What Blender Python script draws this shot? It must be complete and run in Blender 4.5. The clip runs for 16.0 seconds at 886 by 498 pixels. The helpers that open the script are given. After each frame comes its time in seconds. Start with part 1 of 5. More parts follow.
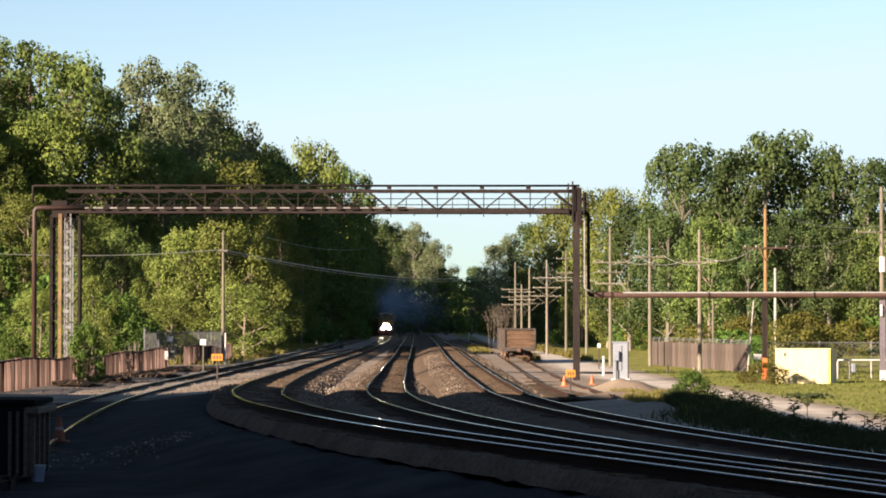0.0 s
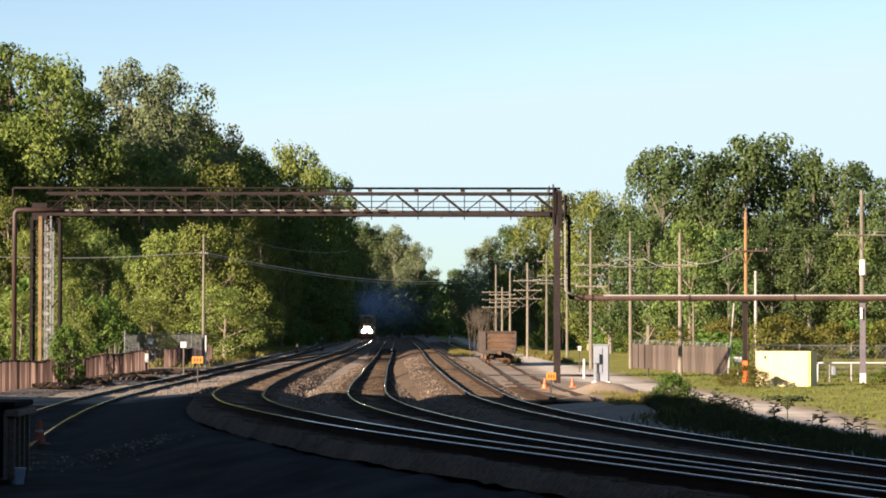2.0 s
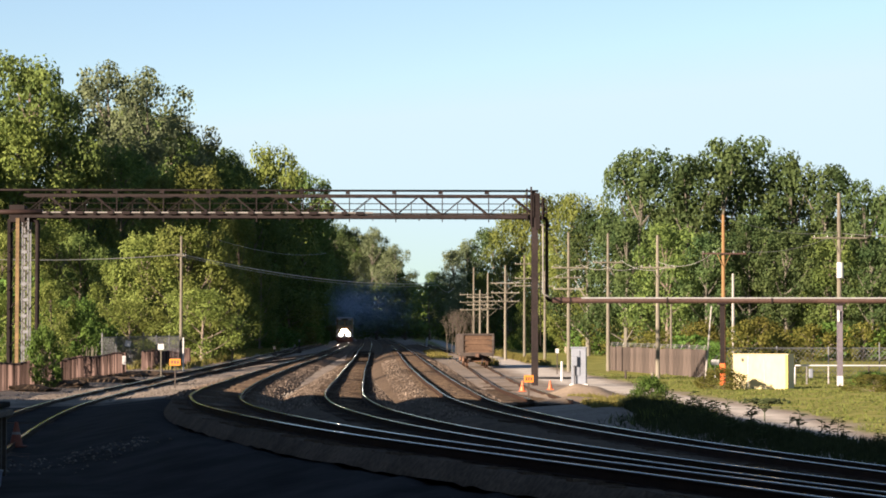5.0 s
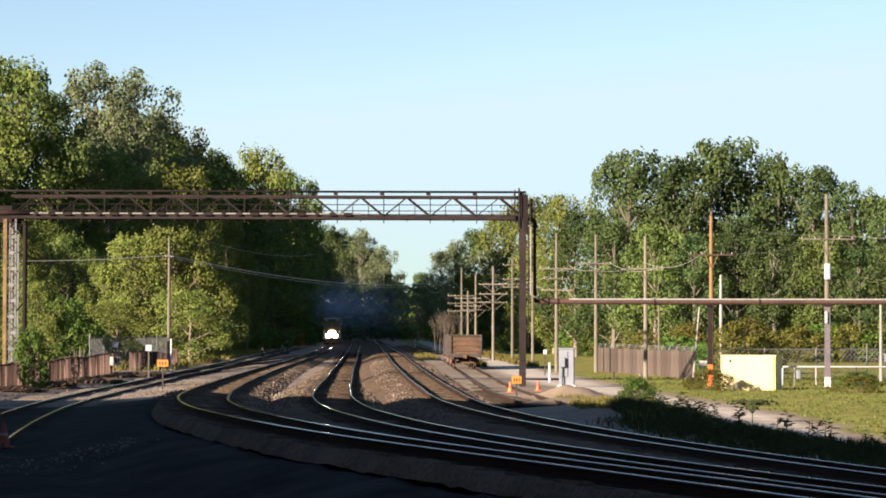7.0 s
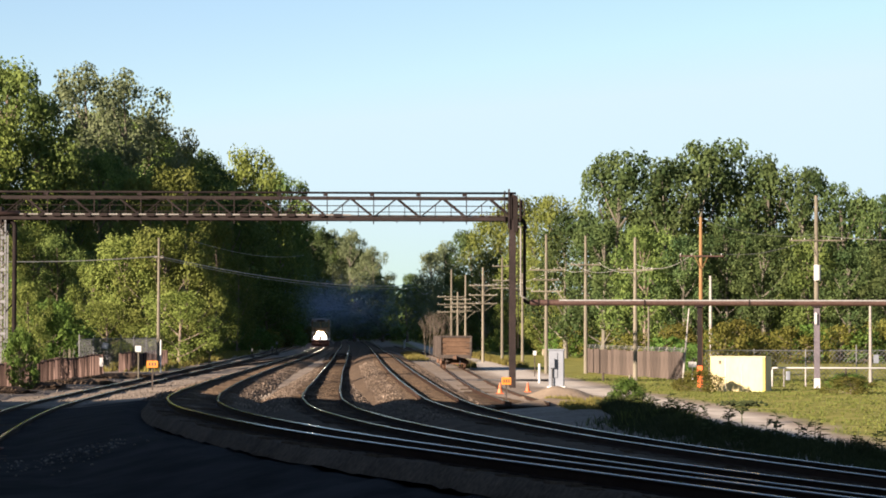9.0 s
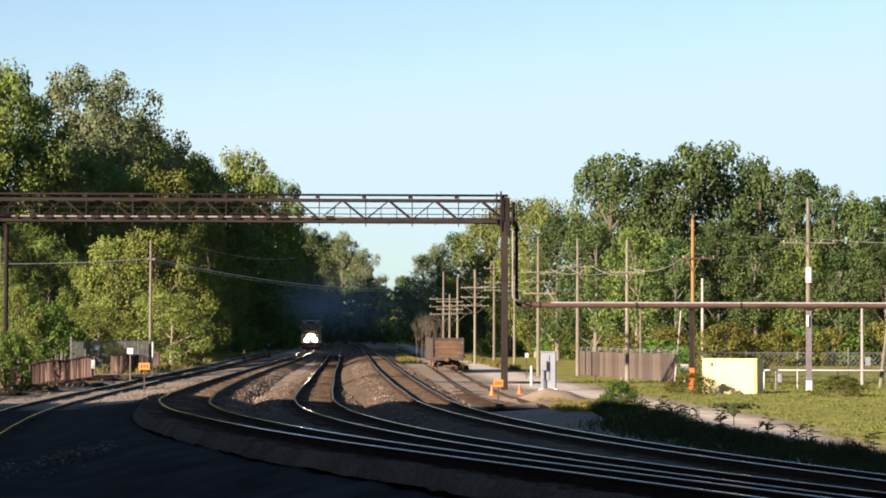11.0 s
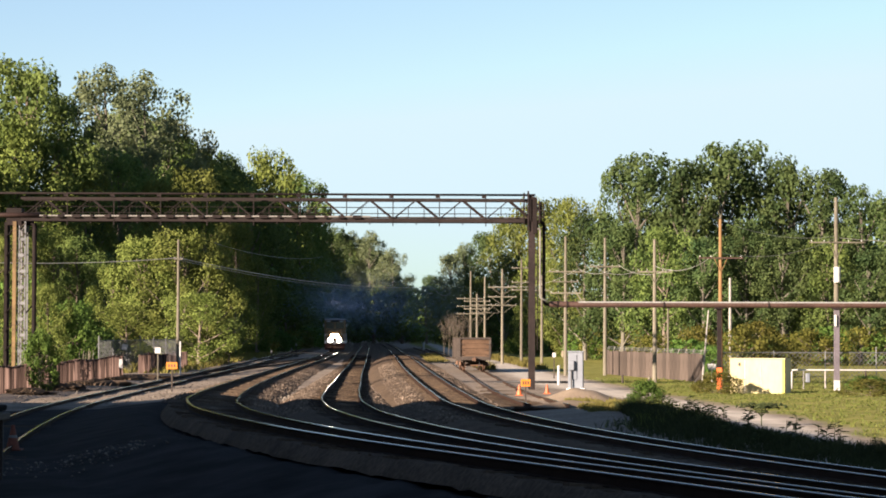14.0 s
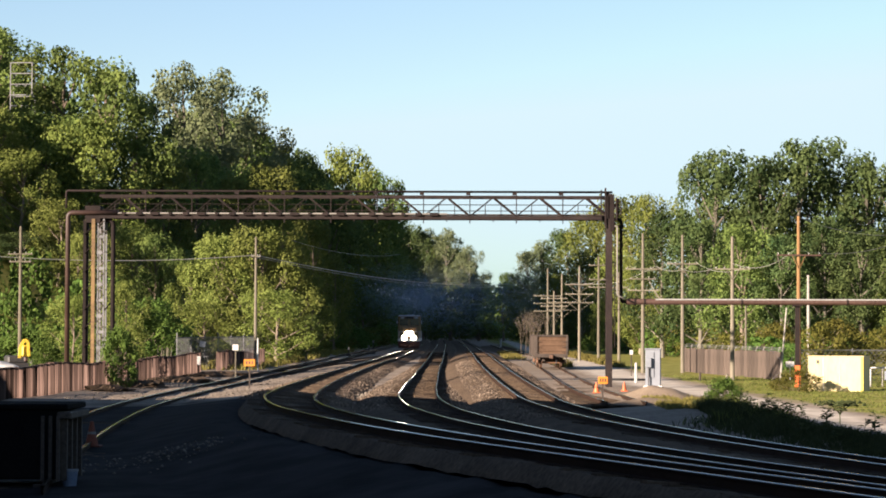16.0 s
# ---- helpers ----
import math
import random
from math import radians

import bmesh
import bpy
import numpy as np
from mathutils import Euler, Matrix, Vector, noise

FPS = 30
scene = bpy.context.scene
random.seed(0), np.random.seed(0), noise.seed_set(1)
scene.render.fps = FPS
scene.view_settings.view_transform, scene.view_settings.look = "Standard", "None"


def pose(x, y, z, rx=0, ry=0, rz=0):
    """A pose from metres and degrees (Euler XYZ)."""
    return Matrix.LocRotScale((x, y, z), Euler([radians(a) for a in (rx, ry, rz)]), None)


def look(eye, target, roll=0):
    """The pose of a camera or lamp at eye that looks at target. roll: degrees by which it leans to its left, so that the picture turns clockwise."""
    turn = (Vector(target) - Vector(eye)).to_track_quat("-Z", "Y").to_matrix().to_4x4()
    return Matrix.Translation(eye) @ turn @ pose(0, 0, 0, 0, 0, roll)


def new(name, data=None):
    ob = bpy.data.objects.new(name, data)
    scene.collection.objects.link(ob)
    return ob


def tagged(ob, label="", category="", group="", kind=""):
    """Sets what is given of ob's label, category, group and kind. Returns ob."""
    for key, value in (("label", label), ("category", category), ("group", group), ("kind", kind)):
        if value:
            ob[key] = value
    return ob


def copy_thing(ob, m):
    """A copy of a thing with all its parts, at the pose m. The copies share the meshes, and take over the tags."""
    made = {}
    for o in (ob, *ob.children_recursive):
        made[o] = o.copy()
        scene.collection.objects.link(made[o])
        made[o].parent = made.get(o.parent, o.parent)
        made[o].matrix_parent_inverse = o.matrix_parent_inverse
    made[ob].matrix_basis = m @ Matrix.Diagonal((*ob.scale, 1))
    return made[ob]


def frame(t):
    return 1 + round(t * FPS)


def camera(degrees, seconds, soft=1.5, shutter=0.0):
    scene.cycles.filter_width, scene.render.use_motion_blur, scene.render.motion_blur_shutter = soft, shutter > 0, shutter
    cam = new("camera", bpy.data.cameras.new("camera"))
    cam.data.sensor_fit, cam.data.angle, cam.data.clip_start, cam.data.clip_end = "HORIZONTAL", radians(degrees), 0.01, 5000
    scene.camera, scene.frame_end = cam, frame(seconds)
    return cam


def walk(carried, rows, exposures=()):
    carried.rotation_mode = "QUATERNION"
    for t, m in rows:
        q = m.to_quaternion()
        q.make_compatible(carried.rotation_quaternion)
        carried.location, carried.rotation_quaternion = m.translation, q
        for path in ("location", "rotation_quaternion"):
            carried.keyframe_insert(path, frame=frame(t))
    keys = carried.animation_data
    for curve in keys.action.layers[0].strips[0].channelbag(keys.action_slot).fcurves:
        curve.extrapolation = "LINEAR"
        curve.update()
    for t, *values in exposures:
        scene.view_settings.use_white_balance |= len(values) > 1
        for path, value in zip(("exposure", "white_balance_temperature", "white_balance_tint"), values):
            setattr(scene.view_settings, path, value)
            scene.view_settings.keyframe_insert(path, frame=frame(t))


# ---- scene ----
cam = camera(20.0, 16.0, soft=1.8)
EYE = (0.0, 0.0, 2.4)
# seconds, turn to the right, tilt up, lean: degrees
PAN = [
    (0.0, 0.000, 1.920, 0.00), (0.5, 0.124, 1.934, 0.00), (1.0, 0.226, 1.959, -0.01), (1.5, 0.308, 1.975, -0.01),
    (2.0, 0.442, 1.981, -0.03), (2.5, 0.519, 1.999, -0.03), (3.0, 0.604, 2.003, -0.04), (3.5, 0.696, 2.020, -0.04),
    (4.0, 0.793, 2.034, -0.05), (4.5, 0.874, 2.034, -0.06), (7.0, 1.226, 2.062, -0.09), (7.5, 1.284, 2.065, -0.09),
    (8.0, 1.343, 2.068, -0.09), (8.5, 1.402, 2.074, -0.09), (9.0, 1.459, 2.087, -0.11), (11.5, 1.684, 2.141, -0.13),
    (12.0, 1.733, 2.139, -0.13), (12.5, 1.793, 2.146, -0.12), (13.0, 1.826, 2.148, -0.10), (13.1, 1.810, 2.148, -0.10),
    (13.2, 1.530, 2.148, -0.10), (13.3, 1.400, 2.148, -0.10), (13.4, 1.280, 2.148, -0.10), (13.5, 1.198, 2.146, -0.11),
    (13.7, 1.030, 2.134, -0.14), (14.0, 1.020, 2.126, -0.16), (14.5, 1.050, 2.144, -0.16), (15.0, 1.067, 2.183, -0.16),
    (15.1, 0.960, 2.186, -0.16), (15.2, 0.780, 2.190, -0.17), (15.3, -0.160, 2.205, -0.18), (15.4, -0.440, 2.216, -0.19),
    (15.5, -0.641, 2.216, -0.20), (15.6, -0.740, 2.180, -0.20), (16.0, -0.734, 2.058, -0.21),
]
walk(cam, [(t, pose(*EYE, 90 + tilt, lean, -turn)) for t, turn, tilt, lean in PAN], [(0, 2.27, 6600, 17), (4, 2.20, 6400, 17), (16, 2.19, 6400, 17)])

# ---- daylight: low sun behind the camera's left shoulder ----
SUN_ELEV, SUN_FROM = radians(16.0), Vector((-0.75, -0.66, 0)).normalized()
world = bpy.data.worlds.new("sky")
scene.world = world
world.use_nodes = True
wn = world.node_tree.nodes
sky = wn.new("ShaderNodeTexSky")
sky.sky_type, sky.sun_disc = "NISHITA", False
sky.sun_elevation, sky.sun_rotation = SUN_ELEV, math.atan2(SUN_FROM.x, SUN_FROM.y)
sky.altitude, sky.air_density, sky.dust_density, sky.ozone_density = 200, 1.0, 0.15, 2.1
wn["Background"].inputs["Strength"].default_value = 0.0365
# the sky's colour is capped, to keep it from glaring towards the horizon
sky_cap = wn.new("ShaderNodeVectorMath")
sky_cap.operation = "MINIMUM"
sky_cap.inputs[1].default_value = (4.25, 5.55, 5.75)
world.node_tree.links.new(sky.outputs[0], sky_cap.inputs[0])
world.node_tree.links.new(sky_cap.outputs[0], wn["Background"].inputs["Color"])
sun = new("sun", bpy.data.lights.new("sun", "SUN"))
sun.data.energy, sun.data.angle, sun.data.color = 5.0, radians(0.6), (1.0, 0.83, 0.64)
sun.matrix_world = look(SUN_FROM * 100 * math.cos(SUN_ELEV) + Vector((0, 0, 100 * math.sin(SUN_ELEV))), (0, 0, 0))


# ---- materials ----
def mat(name, dark, light, scale=1.0, rough=0.8, metal=0.0, bump=0.3, grain=12.0, spread=0.12, streak=1.0, island=False, gloss=None):
    """Two scales of noise between two colours, some difference from piece to piece, and a bump."""
    m = bpy.data.materials.new(name)
    m.use_nodes = True
    n, l = m.node_tree.nodes, m.node_tree.links
    b = n["Principled BSDF"]
    co = n.new("ShaderNodeTexCoord")
    mp = n.new("ShaderNodeMapping")
    mp.inputs["Scale"].default_value = (scale, scale, scale / streak)
    l.new(co.outputs["Object"], mp.inputs[0])
    big, fine = n.new("ShaderNodeTexNoise"), n.new("ShaderNodeTexNoise")
    big.inputs["Scale"].default_value, fine.inputs["Scale"].default_value = 1.0, grain
    big.inputs["Detail"].default_value, fine.inputs["Detail"].default_value = 5, 3
    for t in (big, fine):
        l.new(mp.outputs[0], t.inputs["Vector"])
    mix = n.new("ShaderNodeMath")
    mix.operation = "MULTIPLY_ADD"
    mix.inputs[1].default_value = 0.55
    l.new(fine.outputs[0], mix.inputs[0])
    half = n.new("ShaderNodeMath")
    half.operation = "MULTIPLY"
    half.inputs[1].default_value = 0.55
    l.new(big.outputs[0], half.inputs[0])
    l.new(half.outputs[0], mix.inputs[2])
    ramp = n.new("ShaderNodeValToRGB")
    ramp.color_ramp.elements[0].position, ramp.color_ramp.elements[1].position = 0.36, 0.72
    ramp.color_ramp.elements[0].color, ramp.color_ramp.elements[1].color = (*dark, 1), (*light, 1)
    l.new(mix.outputs[0], ramp.inputs[0])
    hsv = n.new("ShaderNodeHueSaturation")
    l.new(ramp.outputs[0], hsv.inputs["Color"])
    if island:
        rnd = n.new("ShaderNodeNewGeometry").outputs["Random Per Island"]
    else:
        rnd = n.new("ShaderNodeObjectInfo").outputs["Random"]
    val = n.new("ShaderNodeMapRange")
    val.inputs["To Min"].default_value, val.inputs["To Max"].default_value = 1 - spread * 2, 1 + spread * 2
    l.new(rnd, val.inputs["Value"])
    l.new(val.outputs[0], hsv.inputs["Value"])
    l.new(hsv.outputs[0], b.inputs["Base Color"])
    b.inputs["Roughness"].default_value, b.inputs["Metallic"].default_value = rough, metal
    b.inputs["Specular IOR Level"].default_value = gloss if gloss is not None else 0.02 if rough >= 0.9 else 0.2 if rough >= 0.8 else 0.5
    if bump:
        bp = n.new("ShaderNodeBump")
        bp.inputs["Strength"].default_value, bp.inputs["Distance"].default_value = bump, 0.02
        l.new(fine.outputs[0], bp.inputs["Height"])
        l.new(bp.outputs[0], b.inputs["Normal"])
    return m


def leaf_mat(name, dark, light):
    """Leaves: a colour between two greens by tree and by leaf clump, with some light let through."""
    m = bpy.data.materials.new(name)
    m.use_nodes = True
    n, l = m.node_tree.nodes, m.node_tree.links
    b, out = n["Principled BSDF"], n["Material Output"]
    geo, info, co = n.new("ShaderNodeNewGeometry"), n.new("ShaderNodeObjectInfo"), n.new("ShaderNodeTexCoord")
    noi = n.new("ShaderNodeTexNoise")
    noi.inputs["Scale"].default_value, noi.inputs["Detail"].default_value = 5.0, 3
    l.new(co.outputs["Object"], noi.inputs["Vector"])
    add = n.new("ShaderNodeMath")
    add.operation = "MULTIPLY_ADD"
    add.inputs[1].default_value = 0.15
    l.new(geo.outputs["Random Per Island"], add.inputs[0])
    l.new(noi.outputs[0], add.inputs[2])
    ramp = n.new("ShaderNodeValToRGB")
    ramp.color_ramp.elements[0].position, ramp.color_ramp.elements[1].position = 0.4, 0.95
    ramp.color_ramp.elements[0].color, ramp.color_ramp.elements[1].color = (*dark, 1), (*light, 1)
    l.new(add.outputs[0], ramp.inputs[0])
    hsv = n.new("ShaderNodeHueSaturation")
    l.new(ramp.outputs[0], hsv.inputs["Color"])
    for key, lo, hi in (("Value", 0.75, 1.3), ("Hue", 0.487, 0.508)):
        mr = n.new("ShaderNodeMapRange")
        mr.inputs["To Min"].default_value, mr.inputs["To Max"].default_value = lo, hi
        l.new(info.outputs["Random"], mr.inputs["Value"])
        l.new(mr.outputs[0], hsv.inputs[key])
    l.new(hsv.outputs[0], b.inputs["Base Color"])
    b.inputs["Roughness"].default_value = 0.65
    b.inputs["Specular IOR Level"].default_value = 0.06
    tr, mx = n.new("ShaderNodeBsdfTranslucent"), n.new("ShaderNodeMixShader")
    l.new(hsv.outputs[0], tr.inputs["Color"])
    mx.inputs[0].default_value = 0.34
    l.new(b.outputs[0], mx.inputs[1])
    l.new(tr.outputs[0], mx.inputs[2])
    l.new(mx.outputs[0], out.inputs["Surface"])
    return m


def glow_mat(name, color, strength):
    m = bpy.data.materials.new(name)
    m.use_nodes = True
    b = m.node_tree.nodes["Principled BSDF"]
    b.inputs["Base Color"].default_value = (*color, 1)
    b.inputs["Emission Color"].default_value = (*color, 1)
    b.inputs["Emission Strength"].default_value = strength
    return m


M_STEEL = mat("rail_steel", (0.085, 0.0799, 0.0731), (0.187, 0.1759, 0.1615), 0.6, 0.11, 0.95, 0.0, 30)
M_RUST = mat("rail_rust", (0.014, 0.009, 0.007), (0.034, 0.020, 0.014), 1.5, 0.85, 0.0, 0.3, 20, gloss=0.05)
M_BALLAST = mat("ballast", (0.03442, 0.02601, 0.01836), (0.1033, 0.07497, 0.05202), 0.8, 0.95, 0, 1.0, 16)
M_BEDBROWN = mat("rusty_brown_bed", (0.048, 0.035, 0.024), (0.125, 0.090, 0.061), 0.8, 0.95, 0, 1.0, 18)
M_TIE = mat("tie_wood", (0.024, 0.018, 0.013), (0.072, 0.052, 0.036), 1.5, 0.9, 0, 0.5, 20, 0.2)
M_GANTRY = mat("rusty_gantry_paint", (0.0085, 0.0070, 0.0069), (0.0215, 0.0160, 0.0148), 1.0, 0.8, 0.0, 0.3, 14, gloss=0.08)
M_PIPE = mat("rusty_pipe", (0.022, 0.0125, 0.010), (0.056, 0.033, 0.026), 0.7, 0.5, 0.0, 0.15, 14, gloss=0.25)
M_LATTICE = mat("weathered_ochre_steel", (0.055, 0.036, 0.02), (0.14, 0.093, 0.042), 0.9, 0.8, 0, 0.3, 12)
M_PALESTEEL = mat("pale_galvanised_steel", (0.1087, 0.102, 0.09225), (0.2167, 0.204, 0.1815), 0.8, 0.6, 0.2, 0.15, 12)
M_POLE = mat("weathered_pole_wood", (0.064, 0.058, 0.045), (0.150, 0.136, 0.104), 1.2, 0.9, 0, 0.4, 14, 0.14, 8)
M_REDPOLE = mat("new_pole_wood", (0.12, 0.070, 0.032), (0.20, 0.122, 0.060), 1.0, 0.9, 0, 0.3, 12, 0.05, 8)
M_PURPLE = mat("dull_painted_post", (0.045, 0.038, 0.044), (0.09, 0.078, 0.088), 1.0, 0.7, 0, 0.2, 12)
M_ORANGE = mat("orange_paint", (0.34, 0.06375, 0.0119), (0.4675, 0.1062, 0.0238), 2.0, 0.55, 0, 0.1, 12)
M_DULLRED = mat("dull_red_paint", (0.10, 0.030, 0.018), (0.17, 0.055, 0.032), 2.0, 0.8, 0, 0.2, 12)
M_SKIP = mat("skip_black_steel", (0.003, 0.003, 0.0032), (0.008, 0.0078, 0.0078), 1.5, 0.9, 0, 0.2, 14)
M_SIGN = mat("amber_sign_paint", (0.375, 0.1125, 0.00525), (0.45, 0.15, 0.0075), 2.0, 0.5, 0, 0.05, 12, 0.03)
M_BLACK = mat("black_paint", (0.010, 0.010, 0.011), (0.025, 0.024, 0.024), 1.5, 0.6, 0, 0.2, 14)
M_WHITE = mat("white_paint", (0.296, 0.296, 0.288), (0.4, 0.396, 0.38), 1.5, 0.6, 0, 0.1, 12, 0.04)
M_GREYBOX = mat("grey_enamel", (0.1048, 0.1185, 0.1371), (0.1467, 0.1613, 0.1839), 1.2, 0.5, 0.1, 0.05, 12, 0.04)
M_CREAM = mat("cream_yellow_paint", (0.3167, 0.2568, 0.1095), (0.3929, 0.3278, 0.1584), 0.8, 0.6, 0, 0.08, 10, 0.03, 3)
M_YELLOW = mat("yellow_paint", (0.4224, 0.2752, 0.0192), (0.5248, 0.3712, 0.0384), 1.0, 0.55, 0, 0.08, 10, 0.05)
M_BOARD = mat("old_fence_board", (0.034, 0.023, 0.020), (0.140, 0.096, 0.081), 0.8, 0.9, 0, 0.5, 9, 0.42, 6)
M_PANEL = mat("faded_brown_panel", (0.03802, 0.02957, 0.02394), (0.08589, 0.06618, 0.05421), 0.8, 0.85, 0, 0.3, 9, 0.16, 6)
M_MESH = mat("galvanised_wire", (0.0816, 0.0848, 0.0888), (0.1496, 0.1528, 0.1568), 2.0, 0.6, 0.3, 0.0, 12)
M_CAR = mat("gondola_brown", (0.03902, 0.0224, 0.01373), (0.1062, 0.0643, 0.03902), 0.8, 0.85, 0, 0.4, 10, 0.15, 0.4)
M_CARDARK = mat("grimy_underframe", (0.025, 0.020, 0.017), (0.075, 0.06, 0.05), 1.2, 0.85, 0.1, 0.3, 14)
M_WHEEL = mat("wheel_rust", (0.05, 0.03, 0.02), (0.16, 0.085, 0.05), 1.5, 0.7, 0.4, 0.2, 14)
M_LOCO = mat("locomotive_yellow", (0.136, 0.072, 0.024), (0.208, 0.116, 0.040), 0.6, 0.45, 0, 0.05, 8, 0.03)
M_LOCOGREY = mat("locomotive_grey", (0.30, 0.31, 0.32), (0.46, 0.47, 0.48), 0.6, 0.5, 0, 0.05, 8, 0.03)
M_LOCORED = mat("locomotive_pilot_paint", (0.05, 0.022, 0.017), (0.085, 0.04, 0.03), 0.8, 0.7, 0, 0.05, 8, 0.03, gloss=0.1)
M_GLASS = mat("dark_cab_glass", (0.012, 0.014, 0.016), (0.03, 0.033, 0.036), 0.8, 0.08, 0, 0, 8, 0)
M_LAMP = glow_mat("lit_headlight", (1.0, 0.84, 0.62), 24.0)
M_WIRE = mat("old_wire", (0.168, 0.168, 0.1575), (0.357, 0.3465, 0.315), 2.0, 0.6, 0.3, 0.0, 12)
M_INSUL = mat("grey_insulator", (0.13, 0.135, 0.13), (0.22, 0.22, 0.21), 4.0, 0.4, 0, 0, 12)
M_CONC = mat("pale_concrete", (0.32, 0.304, 0.272), (0.48, 0.456, 0.408), 0.7, 0.9, 0, 0.3, 14)
M_PILE = mat("pale_gravel_pile", (0.1344, 0.1056, 0.0768), (0.2432, 0.192, 0.1408), 0.8, 0.95, 0, 0.9, 16)
M_STONE = mat("light_rubble", (0.081, 0.068, 0.054), (0.153, 0.135, 0.113), 2.0, 0.9, 0, 0.5, 10, 0.25, 1, True)
M_BARK = mat("grey_bark", (0.06, 0.048, 0.036), (0.20, 0.165, 0.13), 1.2, 0.95, 0, 0.6, 9, 0.15, 5)
M_PALEBARK = mat("pale_bark", (0.06, 0.056, 0.043), (0.14, 0.13, 0.105), 1.2, 0.95, 0, 0.6, 9, 0.15, 5)
M_WALL = mat("shade_block_brick", (0.12, 0.055, 0.04), (0.26, 0.13, 0.09), 0.5, 0.9, 0, 0.4, 14)
M_LEAF = leaf_mat("broad_leaves", (0.04784, 0.07894, 0.02272), (0.1531, 0.1938, 0.04904))
M_LEAFLIGHT = leaf_mat("light_leaves", (0.07128, 0.09504, 0.02052), (0.1879, 0.2138, 0.05724))
M_LEAFGREY = leaf_mat("grey_green_leaves", (0.030, 0.054, 0.020), (0.105, 0.140, 0.046))
M_PALELEAF = leaf_mat("pale_silver_leaves", (0.06696, 0.0864, 0.0432), (0.1782, 0.2052, 0.1058))
M_BUSH = leaf_mat("bush_leaves", (0.040, 0.076, 0.016), (0.100, 0.158, 0.032))
M_OLIVE = leaf_mat("olive_brush", (0.060, 0.065, 0.013), (0.136, 0.125, 0.030))
M_WEED = leaf_mat("weed_leaves", (0.030, 0.043, 0.018), (0.085, 0.098, 0.038))
M_GRASS = leaf_mat("grass_blades", (0.0663, 0.08415, 0.01955), (0.1445, 0.153, 0.0425))
M_DRYGRASS = leaf_mat("dry_grass_blades", (0.095, 0.088, 0.024), (0.205, 0.178, 0.054))


# ---- building helpers ----
def part(name, bm, material, parent=None, label=""):
    me = bpy.data.meshes.new(name)
    bm.to_mesh(me)
    bm.free()
    for m in material if isinstance(material, (list, tuple)) else [material]:
        me.materials.append(m)
    ob = new(name, me)
    ob.parent = parent
    if label:
        tagged(ob, label)
    return ob


def mesh_part(name, verts, faces, material, parent=None, label="", slots=None, smooth=False):
    me = bpy.data.meshes.new(name)
    me.from_pydata(verts, [], faces)
    for m in material if isinstance(material, (list, tuple)) else [material]:
        me.materials.append(m)
    if slots is not None:
        me.polygons.foreach_set("material_index", slots)
    if smooth:
        me.polygons.foreach_set("use_smooth", [True] * len(me.polygons))
    me.update()
    ob = new(name, me)
    ob.parent = parent
    if label:
        tagged(ob, label)
    return ob


def thing(name, m, label, category, group="", kind=""):
    ob = new(name)
    ob.matrix_basis = m
    return tagged(ob, label, category, group, kind)


def box(bm, cx, cy, cz, sx, sy, sz, turn=None, bevel=0.0):
    m = Matrix.Translation((cx, cy, cz)) @ (turn or Matrix()) @ Matrix.Diagonal((sx, sy, sz, 1))
    geo = bmesh.ops.create_cube(bm, size=1.0, matrix=m)
    if bevel:
        edges = {e for v in geo["verts"] for e in v.link_edges}
        bmesh.ops.bevel(bm, geom=list(edges), offset=bevel, segments=1, affect="EDGES")
    return bm


def rod(bm, a, b, r0, r1=None, seg=8):
    """A tapered round bar from a to b."""
    a, b = Vector(a), Vector(b)
    d = b - a
    m = Matrix.Translation((a + b) / 2) @ d.to_track_quat("Z", "Y").to_matrix().to_4x4()
    bmesh.ops.create_cone(bm, cap_ends=True, segments=seg, radius1=r0, radius2=r0 if r1 is None else r1, depth=d.length, matrix=m)
    return bm


def bar(bm, a, b, w, h):
    """A square bar from a to b."""
    a, b = Vector(a), Vector(b)
    d = b - a
    m = Matrix.Translation((a + b) / 2) @ d.to_track_quat("Y", "Z").to_matrix().to_4x4() @ Matrix.Diagonal((w, d.length, h, 1))
    bmesh.ops.create_cube(bm, size=1.0, matrix=m)
    return bm


def tube(bm, pts, r, seg=10):
    """A round pipe along points, with soft elbows."""
    pts = [Vector(p) for p in pts]
    path = [pts[0]]
    for p, q, s in zip(pts, pts[1:], pts[2:]):
        u, v = (p - q).normalized(), (s - q).normalized()
        k = r * 2.2
        for i in range(6):
            t = i / 5
            path.append((q + u * k) * (1 - t) ** 2 + q * 2 * t * (1 - t) + (q + v * k) * t * t)
    path.append(pts[-1])
    rings, n = [], None
    for i, p in enumerate(path):
        d = (path[min(i + 1, len(path) - 1)] - path[max(i - 1, 0)]).normalized()
        n = (d.orthogonal() if n is None else n - d * n.dot(d)).normalized()
        o = d.cross(n)
        rings.append([bm.verts.new(p + (n * math.cos(a) + o * math.sin(a)) * r) for a in (2 * math.pi * j / seg for j in range(seg))])
    for s, t in zip(rings, rings[1:]):
        for j in range(seg):
            f = bm.faces.new((s[j], s[(j + 1) % seg], t[(j + 1) % seg], t[j]))
            f.smooth = True
    bm.faces.new(rings[0][::-1])
    bm.faces.new(rings[-1])
    return bm


